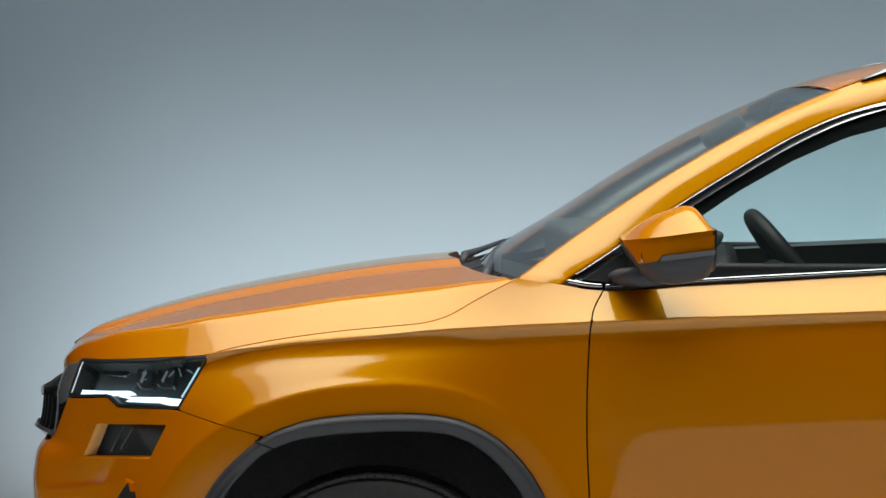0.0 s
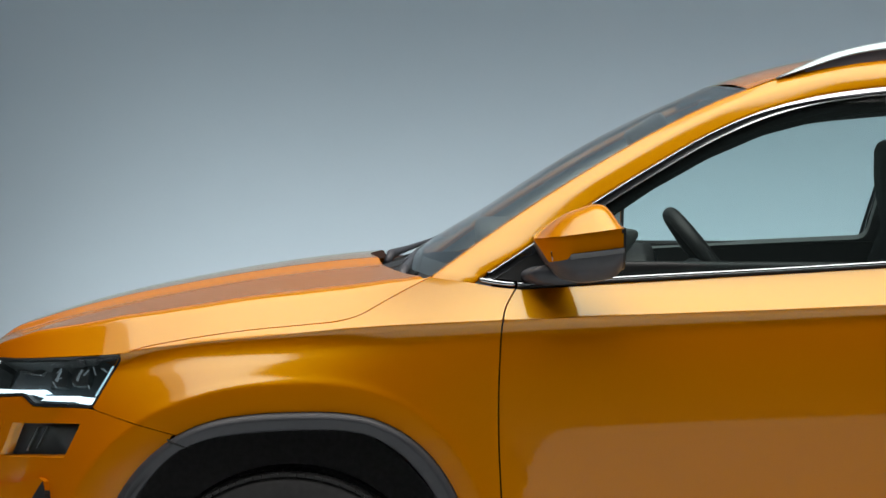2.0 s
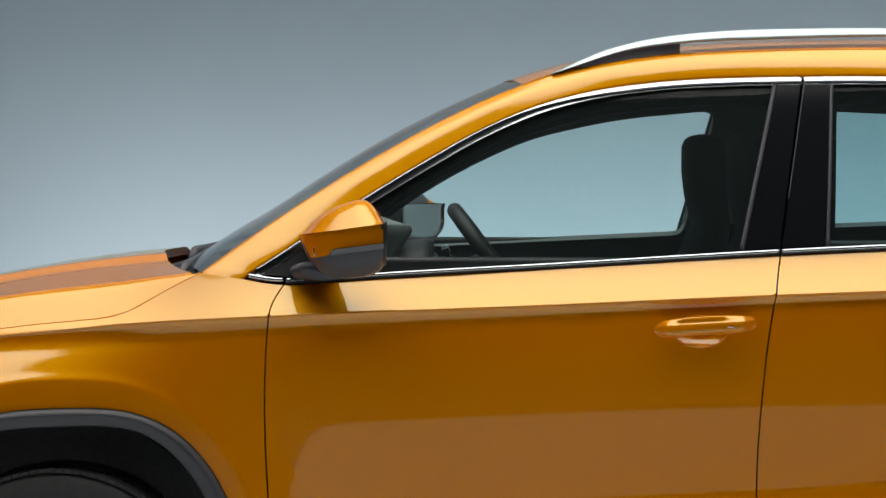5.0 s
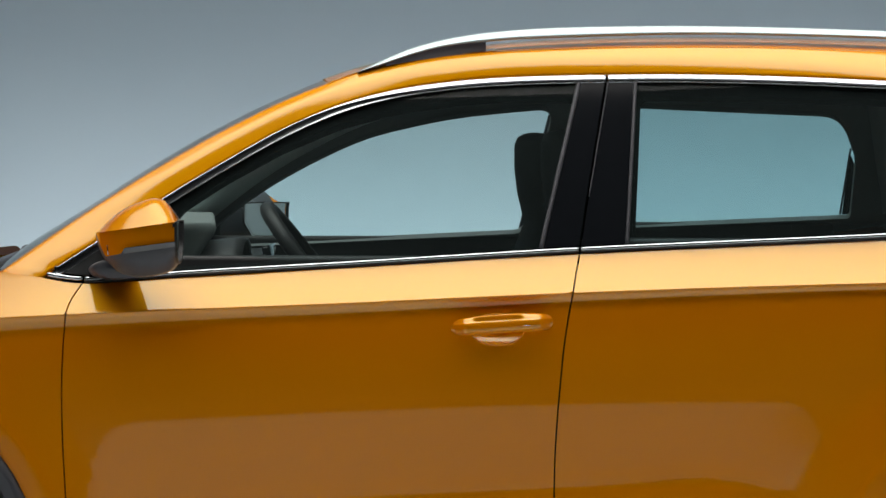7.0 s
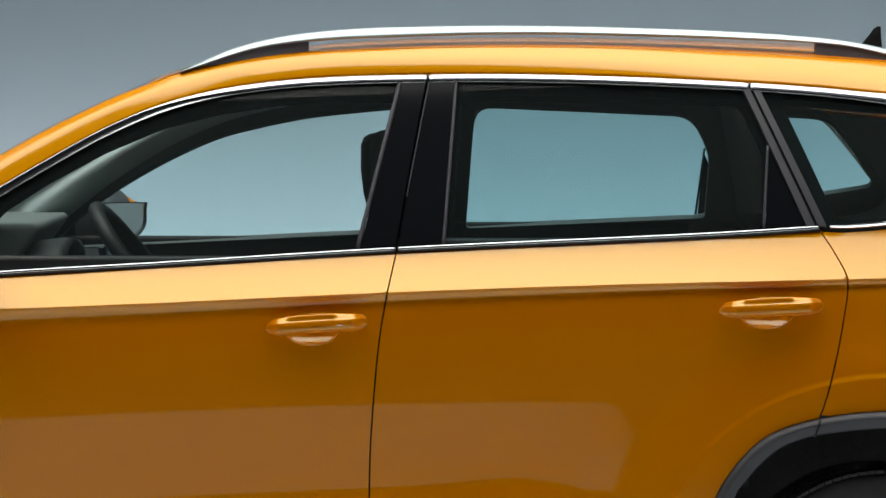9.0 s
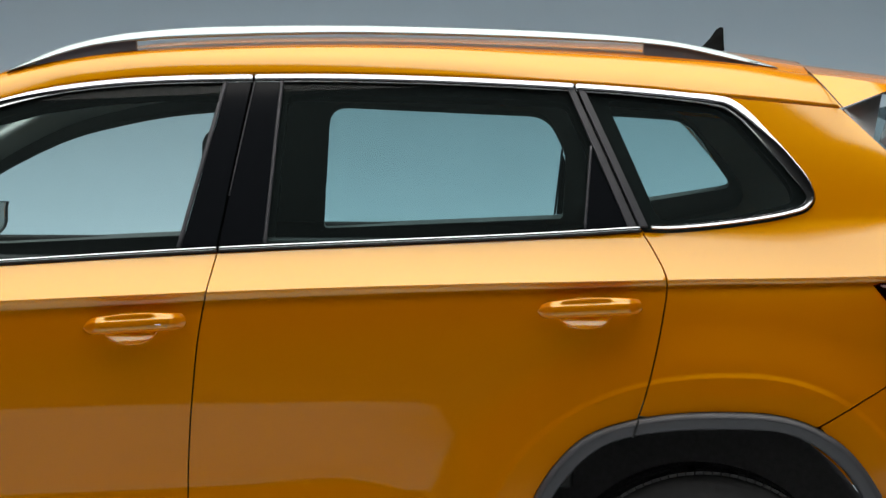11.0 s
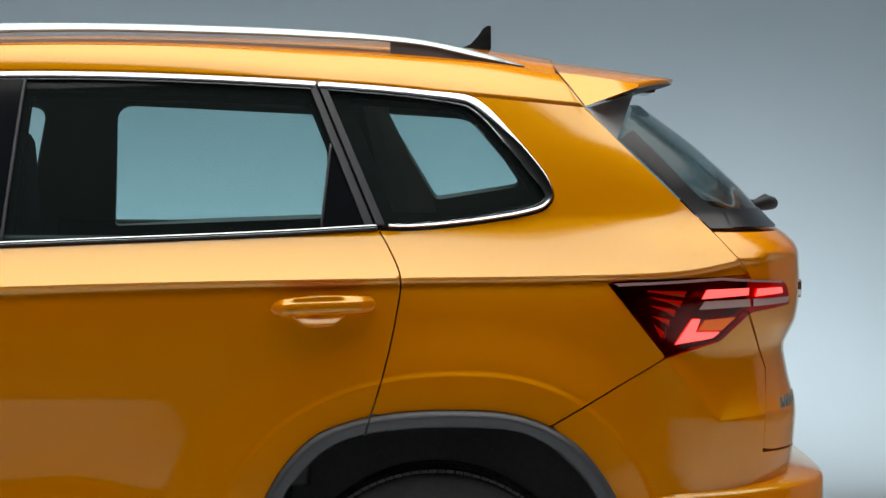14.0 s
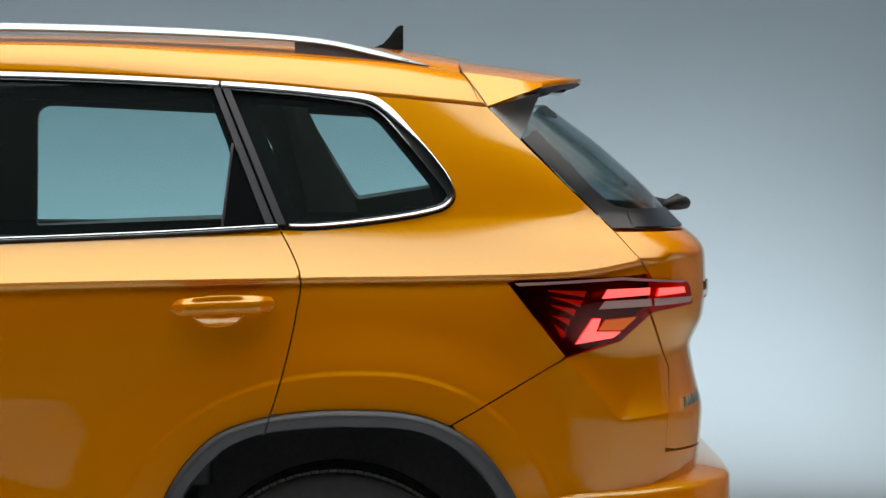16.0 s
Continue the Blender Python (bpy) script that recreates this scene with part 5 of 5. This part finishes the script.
def foot_mesh(x0, x1, low0, low1):
    xs = np.linspace(x0, x1, 14)
    rings = []
    for x in xs:
        k = (x - x0) / (x1 - x0)
        t = float(RAIL_LOW(x)) + 0.004
        b = min(t - 0.001, float(np.interp(x, ea[:, 0], ea[:, 2])) - 0.004)
        y = float(RAIL_Y(x))
        rings.append([(x, y - 0.012, t), (x, y - 0.014, b), (x, y + 0.014, b), (x, y + 0.012, t)])
    return loft("rail_foot", rings, True, True, smooth=False)


both("rail_foot", foot_mesh(1.15, 1.375, 0, 0), RAILFOOT, rails, "blue-grey plastic rail foot")
both("rail_foot", foot_mesh(2.525, 2.785, 0, 0), RAILFOOT, rails, "blue-grey plastic rail foot")

fin_prof = [(2.690, 1.622), (2.713, 1.632), (2.731, 1.652), (2.745, 1.672), (2.755, 1.678), (2.763, 1.677), (2.760, 1.655), (2.756, 1.622)]


def aerial():
    rings = []
    for w in (-0.03, -0.022, -0.008, 0, 0.008, 0.022, 0.03):
        k = 1 - (abs(w) / 0.03) ** 0.6
        rings.append([(x, w, 1.618 + (z - 1.618) * max(0.02, k)) for x, z in fin_prof])
    return loft("roof_aerial", rings, True, True)


part("roof_aerial", aerial(), TRIMBLACK, car, "black shark fin roof aerial")

part("sensor_housing", box(0.105, 0.14, 0.042, (0.835, 0.0, 1.432), 0.012, 3, Matrix.Rotation(radians(-33), 4, "Y")), TRIM, car, "dark sensor housing behind the windscreen")

# ---- door mirrors ----
M_TOP = interp([(0.530, 1.189), (0.545, 1.204), (0.56, 1.216), (0.594, 1.239), (0.628, 1.253), (0.6634, 1.262), (0.68, 1.258), (0.699, 1.239), (0.714, 1.2155)])
M_LOW = interp([(0.530, 1.178), (0.545, 1.150), (0.56, 1.128), (0.58, 1.108), (0.61, 1.099), (0.66, 1.100), (0.69, 1.107), (0.706, 1.115), (0.714, 1.126)])
M_OUT = interp([(0.530, -0.905), (0.542, -0.945), (0.565, -0.99), (0.60, -1.025), (0.65, -1.048), (0.714, -1.058)])


def m_crease(x):
    return 1.187 + (x - 0.530) * 0.145


def m_split(x):
    """Where the painted cap ends and the lower shell begins."""
    return float(np.interp(x, (0.530, 0.5476, 0.5595, 0.58, 0.599, 0.605, 0.714), (1.184, 1.158, 1.138, 1.142, 1.146, 1.158, 1.173)))


M_X = np.r_[0.530, 0.5315, 0.534, np.linspace(0.538, 0.714, 40)]


def m_upper(x):
    yo, c, t = float(M_OUT(x)), m_crease(x), max(float(M_TOP(x)), m_crease(x) + 0.002)
    return [(x, *p) for p in resample(spline([(yo, c), (yo + 0.026, c + 0.42 * (t - c)), (yo + 0.056, c + 0.80 * (t - c)), (yo + 0.092, t), (yo + 0.13, t - 0.1 * (t - c)), (yo + 0.17, c)], 0.004), 16)]


def m_side(x, hi, lo):
    yo, b = float(M_OUT(x)), float(M_LOW(x))
    z = np.linspace(hi, lo, 8)
    return [(x, yo + 0.004 + 0.045 * min(1.0, max(0.0, (m_crease(x) - 0.045 - zz) / max(0.030, m_crease(x) - 0.045 - b))) ** 2.2, zz) for zz in z]


def m_floor(x):
    yo, b = float(M_OUT(x)), float(M_LOW(x))
    return [(x, yo + 0.049, b), (x, yo + 0.09, b - 0.004), (x, yo + 0.14, b + 0.004), (x, yo + 0.17, b + 0.04), (x, yo + 0.17, m_crease(x))]


def joined(name, *meshes):
    """Several skins as one mesh, with hard edges where they meet."""
    verts, faces = [], []
    for me in meshes:
        k = len(verts)
        verts += [tuple(v.co) for v in me.vertices]
        faces += [tuple(i + k for i in f.vertices) for f in me.polygons]
        bpy.data.meshes.remove(me)
    return mesh_of(name, verts, faces)


ms = both("door_mirror", joined("door_mirror", loft("u", [m_upper(x)[:10] for x in M_X]), loft("s", [m_side(x, m_crease(x), m_split(x)) for x in M_X])), PAINT, car, "orange door mirror cap over a grey lower shell")
both("lower_shell", joined("lower_shell", loft("s", [m_side(x, m_split(x), float(M_LOW(x))) for x in M_X]), loft("f", [m_floor(x) for x in M_X])), PLASTIC, ms, "grey plastic lower mirror shell")
inner = loft("inner_shell", [m_upper(x)[9:] for x in M_X])
part("inner_shell", inner, PLASTIC, ms[0], "grey plastic inner mirror shell")
part("inner_shell", flip(loft("inner_shell", [[(a, b - 0.002, c + 0.001) for a, b, c in m_upper(x)[5:]] for x in M_X])), PLASTIC, ms[1], "grey plastic inner mirror shell")
end_ring = m_upper(0.714) + m_floor(0.714)[::-1][1:] + m_side(0.714, m_crease(0.714), float(M_LOW(0.714)))[::-1][1:-1]
rims = both("mirror_rim", loft("mirror_rim", [end_ring, [(x + 0.005, y, z) for x, y, z in end_ring], [(x + 0.004, y * 0.985 - 0.0145, 1.175 + (z - 1.175) * 0.93) for x, y, z in end_ring], [(x - 0.004, y * 0.985 - 0.0145, 1.175 + (z - 1.175) * 0.93) for x, y, z in end_ring]], True), BLACK, ms, "black mirror rim")
panes = both("mirror_glass", mesh_of("mirror_glass", [(x - 0.001, y * 0.985 - 0.0145, 1.175 + (z - 1.175) * 0.93) for x, y, z in end_ring], [tuple(range(len(end_ring)))[::-1]], smooth=False), MIRROR, ms, "mirror glass")
ind = [[(x, float(M_OUT(x)) - 0.003 + 0.006 * k, m_split(x) - 0.001 - 0.011 * k) for k in (0, 0.3, 0.7, 1)] for x in np.linspace(0.604, 0.716, 20)]
# chrome sliver added as the highlight on the creased edge of the cap
both("cap_glint", box(0.0025, 0.002, 0.020, (0.566, float(M_OUT(0.566)) + 0.001, 1.152), 0.0006, 1, Matrix.Rotation(radians(-6), 4, "Y")), CHROME, ms, "bright sliver added as a highlight on the cap edge")
both("indicator", loft("indicator", ind), LENSGREY, ms, "clear side indicator lens")
arm = [[(x, y + 0.0, z) for x, z in [(0.50 + 0.03 * k + (0.5 + 0.5 * math.cos(a)) * (0.10 + 0.03 * k), 1.112 + 0.022 * math.sin(a) - 0.010 * (1 - k)) for a in np.linspace(0, 2 * math.pi, 20, endpoint=False)]] for y, k in ((-0.80, 0.0), (-0.84, 0.2), (-0.88, 0.5), (-0.93, 1.0))]
ARM_FAR = ms[1]
both("mirror_arm", loft("mirror_arm", arm, True, True), PLASTIC, ms, "grey mirror arm")
# the far mirror is set further in towards the driver
ARM_FAR.matrix_basis = Matrix.Translation((0.632, 0.87, 0.008)) @ Matrix.Rotation(radians(-38), 4, "Z") @ Matrix.Translation((-0.60, -0.87, 0))
# and its face stands proud of the cap
for ob in (rims[1], panes[1]):
    c = np.mean([v.co for v in ob.data.vertices], axis=0)
    for v in ob.data.vertices:
        v.co.y, v.co.z = c[1] + (v.co.y - c[1]) * 1.12, c[2] + (v.co.z - c[2]) * 1.16
# sail panel in front of the mirror
panel("mirror_sail", straight([(0.44, 1.096), (0.53, 1.155), (0.60, 1.205), (0.665, 1.243), (0.662, 1.105), (0.50, 1.090)], close=True), BLACK, doors_f, "black mirror sail panel", off=0.001, thick=0.004)

# ---- door handles ----


def handle(h, parents):
    x0, x1, z, dz = h
    top, face, under = [], [], []
    for k in np.r_[0, 0.006, 0.015, 0.03, 0.05, np.linspace(0.08, 0.92, 44), 0.95, 0.97, 0.985, 0.994, 1]:
        x, zz = x0 + (x1 - x0) * k, z + dz * k + 0.003
        e = min(1, (1 - (1 - min(k, 0.10) / 0.10) ** 2) ** 0.5, (1 - (1 - min(1 - k, 0.05) / 0.05) ** 2.5) ** 0.5)
        arch = 0.55 + 0.45 * (1 - (2 * k - 1) ** 2) ** 0.6
        y = -float(half_width(x, zz)) - 0.004 - 0.030 * step(min(1, k / 0.16, (1 - k) / 0.16))
        s = step((k - 0.20) / 0.05) * step((0.72 - k) / 0.05)
        hi, mid, lo = 0.001 + 0.024 * e * arch, 0.001 + 0.009 * e, -0.001 - 0.008 * e
        edge = (x, y, zz + mid)
        top.append([(x, y + 0.020, zz + hi * 0.9), (x, y + 0.013 - 0.003 * s, zz + hi), (x, y + 0.009 - 0.001 * s, zz + hi * 0.93), (x, y + 0.005 + 0.003 * s, zz + mid + 0.45 * (hi - mid)), (x, y + 0.001 + 0.006 * s, zz + mid + 0.06 * (hi - mid)), edge])
        face.append([edge, (x, y - 0.0022, zz + mid * 0.5), (x, y - 0.0024, zz + lo * 0.4), (x, y - 0.0005, zz + lo)])
        under.append([(x, y - 0.0005, zz + lo), (x, y + 0.005, zz + lo - 0.005 * e), (x, y + 0.011, zz + lo - 0.007 * e), (x, y + 0.020, zz + lo - 0.006 * e)])
    hs = both("door_handle", joined("door_handle", loft("t", top), loft("f", face), loft("u", under)), PAINT, parents, "orange bar door handle")
    bowl = []
    for r in np.linspace(0.02, 1, 14):
        bowl.append([(x, -float(half_width(x, zz)) + 0.020 * (1 - r ** 2) + 0.001, zz) for x, zz in bowl_at(h, r * 1.004)])
    both("handle_recess", loft("handle_recess", bowl[::-1], True), PAINT, hs)
    both("recess_rim", tube("recess_rim", [(x, -float(half_width(x, zz)) - 0.0005, zz) for x, zz in bowl_at(h, 1.01)], 0.0022, 6, caps=False), PAINT, hs)
    xl = x0 + (x1 - x0) * 0.74
    if parents is doors_f:
        both("lock_cover", box(0.016, 0.002, 0.0012, (xl, -float(half_width(xl, z)) - 0.0362, z + 0.012), 0.0004, 1), CHROME, hs, "bright lock cover edge")


handle(HANDLES["front"], doors_f)
handle(HANDLES["rear"], doors_r)

# ---- cowl, wipers ----
cowl = [[(0.12 + 0.16 * abs(v) ** 1.6 + 0.16 * k, v * 0.76, 1.075 + 0.045 * k - 0.02 * abs(v) ** 2) for v in np.linspace(-1, 1, 21)] for k in (0, 0.3, 0.6, 1)]
cow = part("cowl", loft("cowl", cowl), BLACK, car, "black plastic windscreen cowl")
for s in (-0.2, 0.0, 0.2, 0.4):
    part("rib", box(0.10, 0.010, 0.02, (0.22, s, 1.09), 0.004, 2, Matrix.Rotation(radians(-18), 4, "Y")), BLACK, cow)
w1 = part("wiper", tube("wiper", [(0.235, -0.52, 1.075), (0.245, -0.47, 1.102), (0.25, -0.40, 1.108), (0.27, 0.0, 1.128), (0.30, 0.20, 1.146)], [0.010, 0.012, 0.009, 0.007, 0.005], 8), PLASTIC, cow, "dark grey front wiper arm")
part("pivot_cap", tube("pivot_cap", [(0.222, -0.53, 1.060), (0.248, -0.53, 1.094)], [0.016, 0.012], 14), PLASTIC, w1)
part("blade", tube("blade", [(0.272, -0.50, 1.092), (0.285, 0.0, 1.138), (0.315, 0.26, 1.155)], 0.005, 6), BLACK, w1, "black wiper blade")
w2 = part("wiper", tube("wiper", [(0.19, 0.25, 1.090), (0.20, 0.29, 1.112), (0.24, 0.40, 1.122), (0.31, 0.60, 1.142)], [0.010, 0.012, 0.008, 0.005], 8), PLASTIC, cow, "dark grey front wiper arm")
part("blade", tube("blade", [(0.27, 0.10, 1.128), (0.30, 0.38, 1.140), (0.335, 0.60, 1.146)], 0.005, 6), BLACK, w2, "black wiper blade")
part("rear_wiper", tube("rear_wiper", [(3.395, -0.02, 1.226), (3.42, -0.02, 1.238), (3.445, -0.015, 1.246), (3.462, 0.0, 1.243), (3.450, 0.06, 1.236), (3.40, 0.30, 1.25)], [0.010, 0.014, 0.021, 0.016, 0.010, 0.006], 12), BLACK, car, "black rear window wiper")

# plain bright emblems on the tailgate


def emblem(x0, x1, z0, z1):
    o = tail_at(straight([(x0, z0), (x1, z0), (x1, z1), (x0, z1)], 0.004, True))
    part("emblem", patch("emblem", tail, o, END_A, END_Z, off=0.005, thick=0.006), CHROME, tailgate, "satin chrome badge shape")


for k, (x0, x1) in enumerate(((3.402, 3.408), (3.412, 3.418), (3.421, 3.429), (3.432, 3.439), (3.442, 3.448))):
    emblem(x0, x1, 0.794 + 0.002 * k, 0.816 + 0.002 * k)
for k, (x0, x1) in enumerate(((3.462, 3.467), (3.469, 3.474), (3.4755, 3.480))):
    emblem(x0, x1, 1.036 + 0.002 * k, 1.072 - 0.003 * (k % 2))

# ---- cabin ----
dash_bm = box(0.36, 1.40, 0.30, (0.60, 0, 1.052), 0.025, 4)
for v in dash_bm.verts:
    if v.co.x > 0.6:
        v.co.x -= 0.085 * (v.co.y + 0.65) + 0.7 * (1.20 - v.co.z)
dash = part("dashboard", dash_bm, DASH, car, "dark grey soft dashboard")
hood_rows2 = [[(x, -0.375 + w * math.cos(a), 1.085 + h * math.sin(a)) for a in np.linspace(0, math.pi, 18)] for x, w, h in ((0.72, 0.19, 0.07), (0.79, 0.19, 0.078), (0.82, 0.185, 0.075), (0.815, 0.17, 0.065), (0.77, 0.165, 0.055))]
part("instrument_hood", loft("instrument_hood", hood_rows2), BLACK, dash, "black instrument hood")
part("lower_shelf", box(0.22, 1.38, 0.24, (0.72, 0, 0.985), 0.03, 4), BLACK, dash, "dark grey lower dashboard shelf")
part("screen", box(0.02, 0.24, 0.15, (0.86, 0.02, 1.06), 0.006, 2, Matrix.Rotation(radians(-12), 4, "Y")), GLOSS, dash, "black centre screen")
part("air_vent", box(0.02, 0.10, 0.06, (0.845, -0.63, 1.085), 0.006, 2), BLACK, dash, "black side air vent")
part("vent_trim", box(0.012, 0.11, 0.006, (0.852, -0.63, 1.118), 0.002, 1), SILVER, dash, "silver vent trim")
wheel_me_path = [(0.980 + 0.185 * (-0.606) * math.cos(a), -0.375 + 0.185 * math.sin(a), 1.082 + 0.185 * 0.795 * math.cos(a)) for a in np.linspace(0, 2 * math.pi, 60)]
sw = part("steering_wheel", tube("steering_wheel", wheel_me_path, 0.0185, 14, caps=False), BLACK, car, "black leather steering wheel")
part("airbag_cover", box(0.05, 0.18, 0.15, (0.955, -0.375, 1.06), 0.02, 3, Matrix.Rotation(radians(-38), 4, "Y")), BLACK, sw)


SEAT = ((1.345, 0.55, 0.25, 0.070), (1.38, 0.80, 0.26, 0.065), (1.445, 1.05, 0.25, 0.060), (1.468, 1.12, 0.23, 0.055), (1.491, 1.18, 0.19, 0.046), (1.483, 1.217, 0.15, 0.050), (1.472, 1.262, 0.14, 0.055),
        (1.465, 1.32, 0.135, 0.058), (1.465, 1.385, 0.125, 0.055), (1.473, 1.404, 0.11, 0.046), (1.487, 1.413, 0.08, 0.032), (1.505, 1.417, 0.04, 0.012))


def seat(y, back):
    """A front seat; SEAT gives its front edge, height, half width and half depth from the bottom up."""
    rings = []
    for x, z, w, d in SEAT:
        rings.append([(x + back + d + d * math.cos(a), y + w * math.copysign(abs(math.sin(a)) ** 0.6, math.sin(a)), z) for a in np.linspace(0, 2 * math.pi, 28, endpoint=False)])
    s = part("front_seat", loft("front_seat", rings, True, True), CLOTH, car, "black cloth sports seat with built-in headrest")
    part("cushion", box(0.5, 0.5, 0.16, (1.20 + back, y, 0.56), 0.05, 4), CLOTH, s)


seat(-0.37, 0.043)
seat(0.37, 0.0)
rb = part("rear_bench", box(0.14, 1.25, 0.62, (2.28, 0, 0.80), 0.05, 4, Matrix.Rotation(radians(12), 4, "Y")), CLOTH, car, "black cloth rear bench")
part("cushion", box(0.5, 1.25, 0.16, (2.0, 0, 0.56), 0.05, 4), CLOTH, rb)
both("door_card", box(1.0, 0.03, 0.55, (1.03, -0.80, 0.86), 0.012), BLACK, doors_f, "dark door card")
both("door_card", box(0.78, 0.03, 0.55, (1.97, -0.80, 0.90), 0.012), BLACK, doors_r, "dark door card")
head = [[(x, y * 0.965, z - 0.03) for x, y, z in r] for r in roof_rows]
part("headliner", loft("headliner", [r[::-1] for r in head]), HEADLINER, car, "grey cloth headliner")
part("pillar_lining", loft("pillar_lining", [[tuple(p + (0.02, 0.03, -0.012)) for p in A[:70]], [tuple(p + (0.03, 0.06, 0.0)) for p in B[:70]]]), CABIN, car, "grey windscreen pillar lining")
# the passenger's pillar lining reaches down to the door opening
low_edge = resample([(x, float(half_width(x, z)) - 0.045, z) for x, z in spline([(0.585, 1.13), (0.63, 1.17), (0.72, 1.242), (0.80, 1.299), (0.917, 1.369), (1.071, 1.441), (1.20, 1.477), (1.303, 1.497), (1.45, 1.510), (1.56, 1.516)])], 80)
high_edge = resample([(x + 0.006, -y - 0.010, z - 0.010) for x, y, z in EDGE_A if x < 1.52], 80)
bulge = np.array((0.0, -0.060, 0.020))
part("pillar_lining", loft("pillar_lining", [[tuple(p + (q - p) * v + bulge * 6.75 * v * v * (1 - v)) for v in np.linspace(0, 1, 9)] for p, q in zip(high_edge, low_edge)]), CABIN, car, "grey windscreen pillar lining")
rear_post = [[(x0 + (x1 - x0) * v, float(half_width(x0 + (x1 - x0) * v, z)) - 0.05 - 0.02 * math.sin(math.pi * v), z) for v in np.linspace(0, 1, 7)]
             for x0, x1, z in ((2.425, 2.485, 1.505), (2.435, 2.505, 1.46), (2.45, 2.54, 1.39), (2.465, 2.575, 1.32), (2.48, 2.615, 1.26), (2.49, 2.63, 1.20))]
part("pillar_lining", loft("pillar_lining", rear_post), TRIMGREY, car, "dark grey rear pillar lining")
both("roof_lining", loft("roof_lining", [[tuple(p + (0, 0.02, -0.03)) for p in A[65:]], [tuple(p + (0.0, 0.07, -0.006)) for p in B[65:]]]), BLACK, car, "dark roof edge lining")
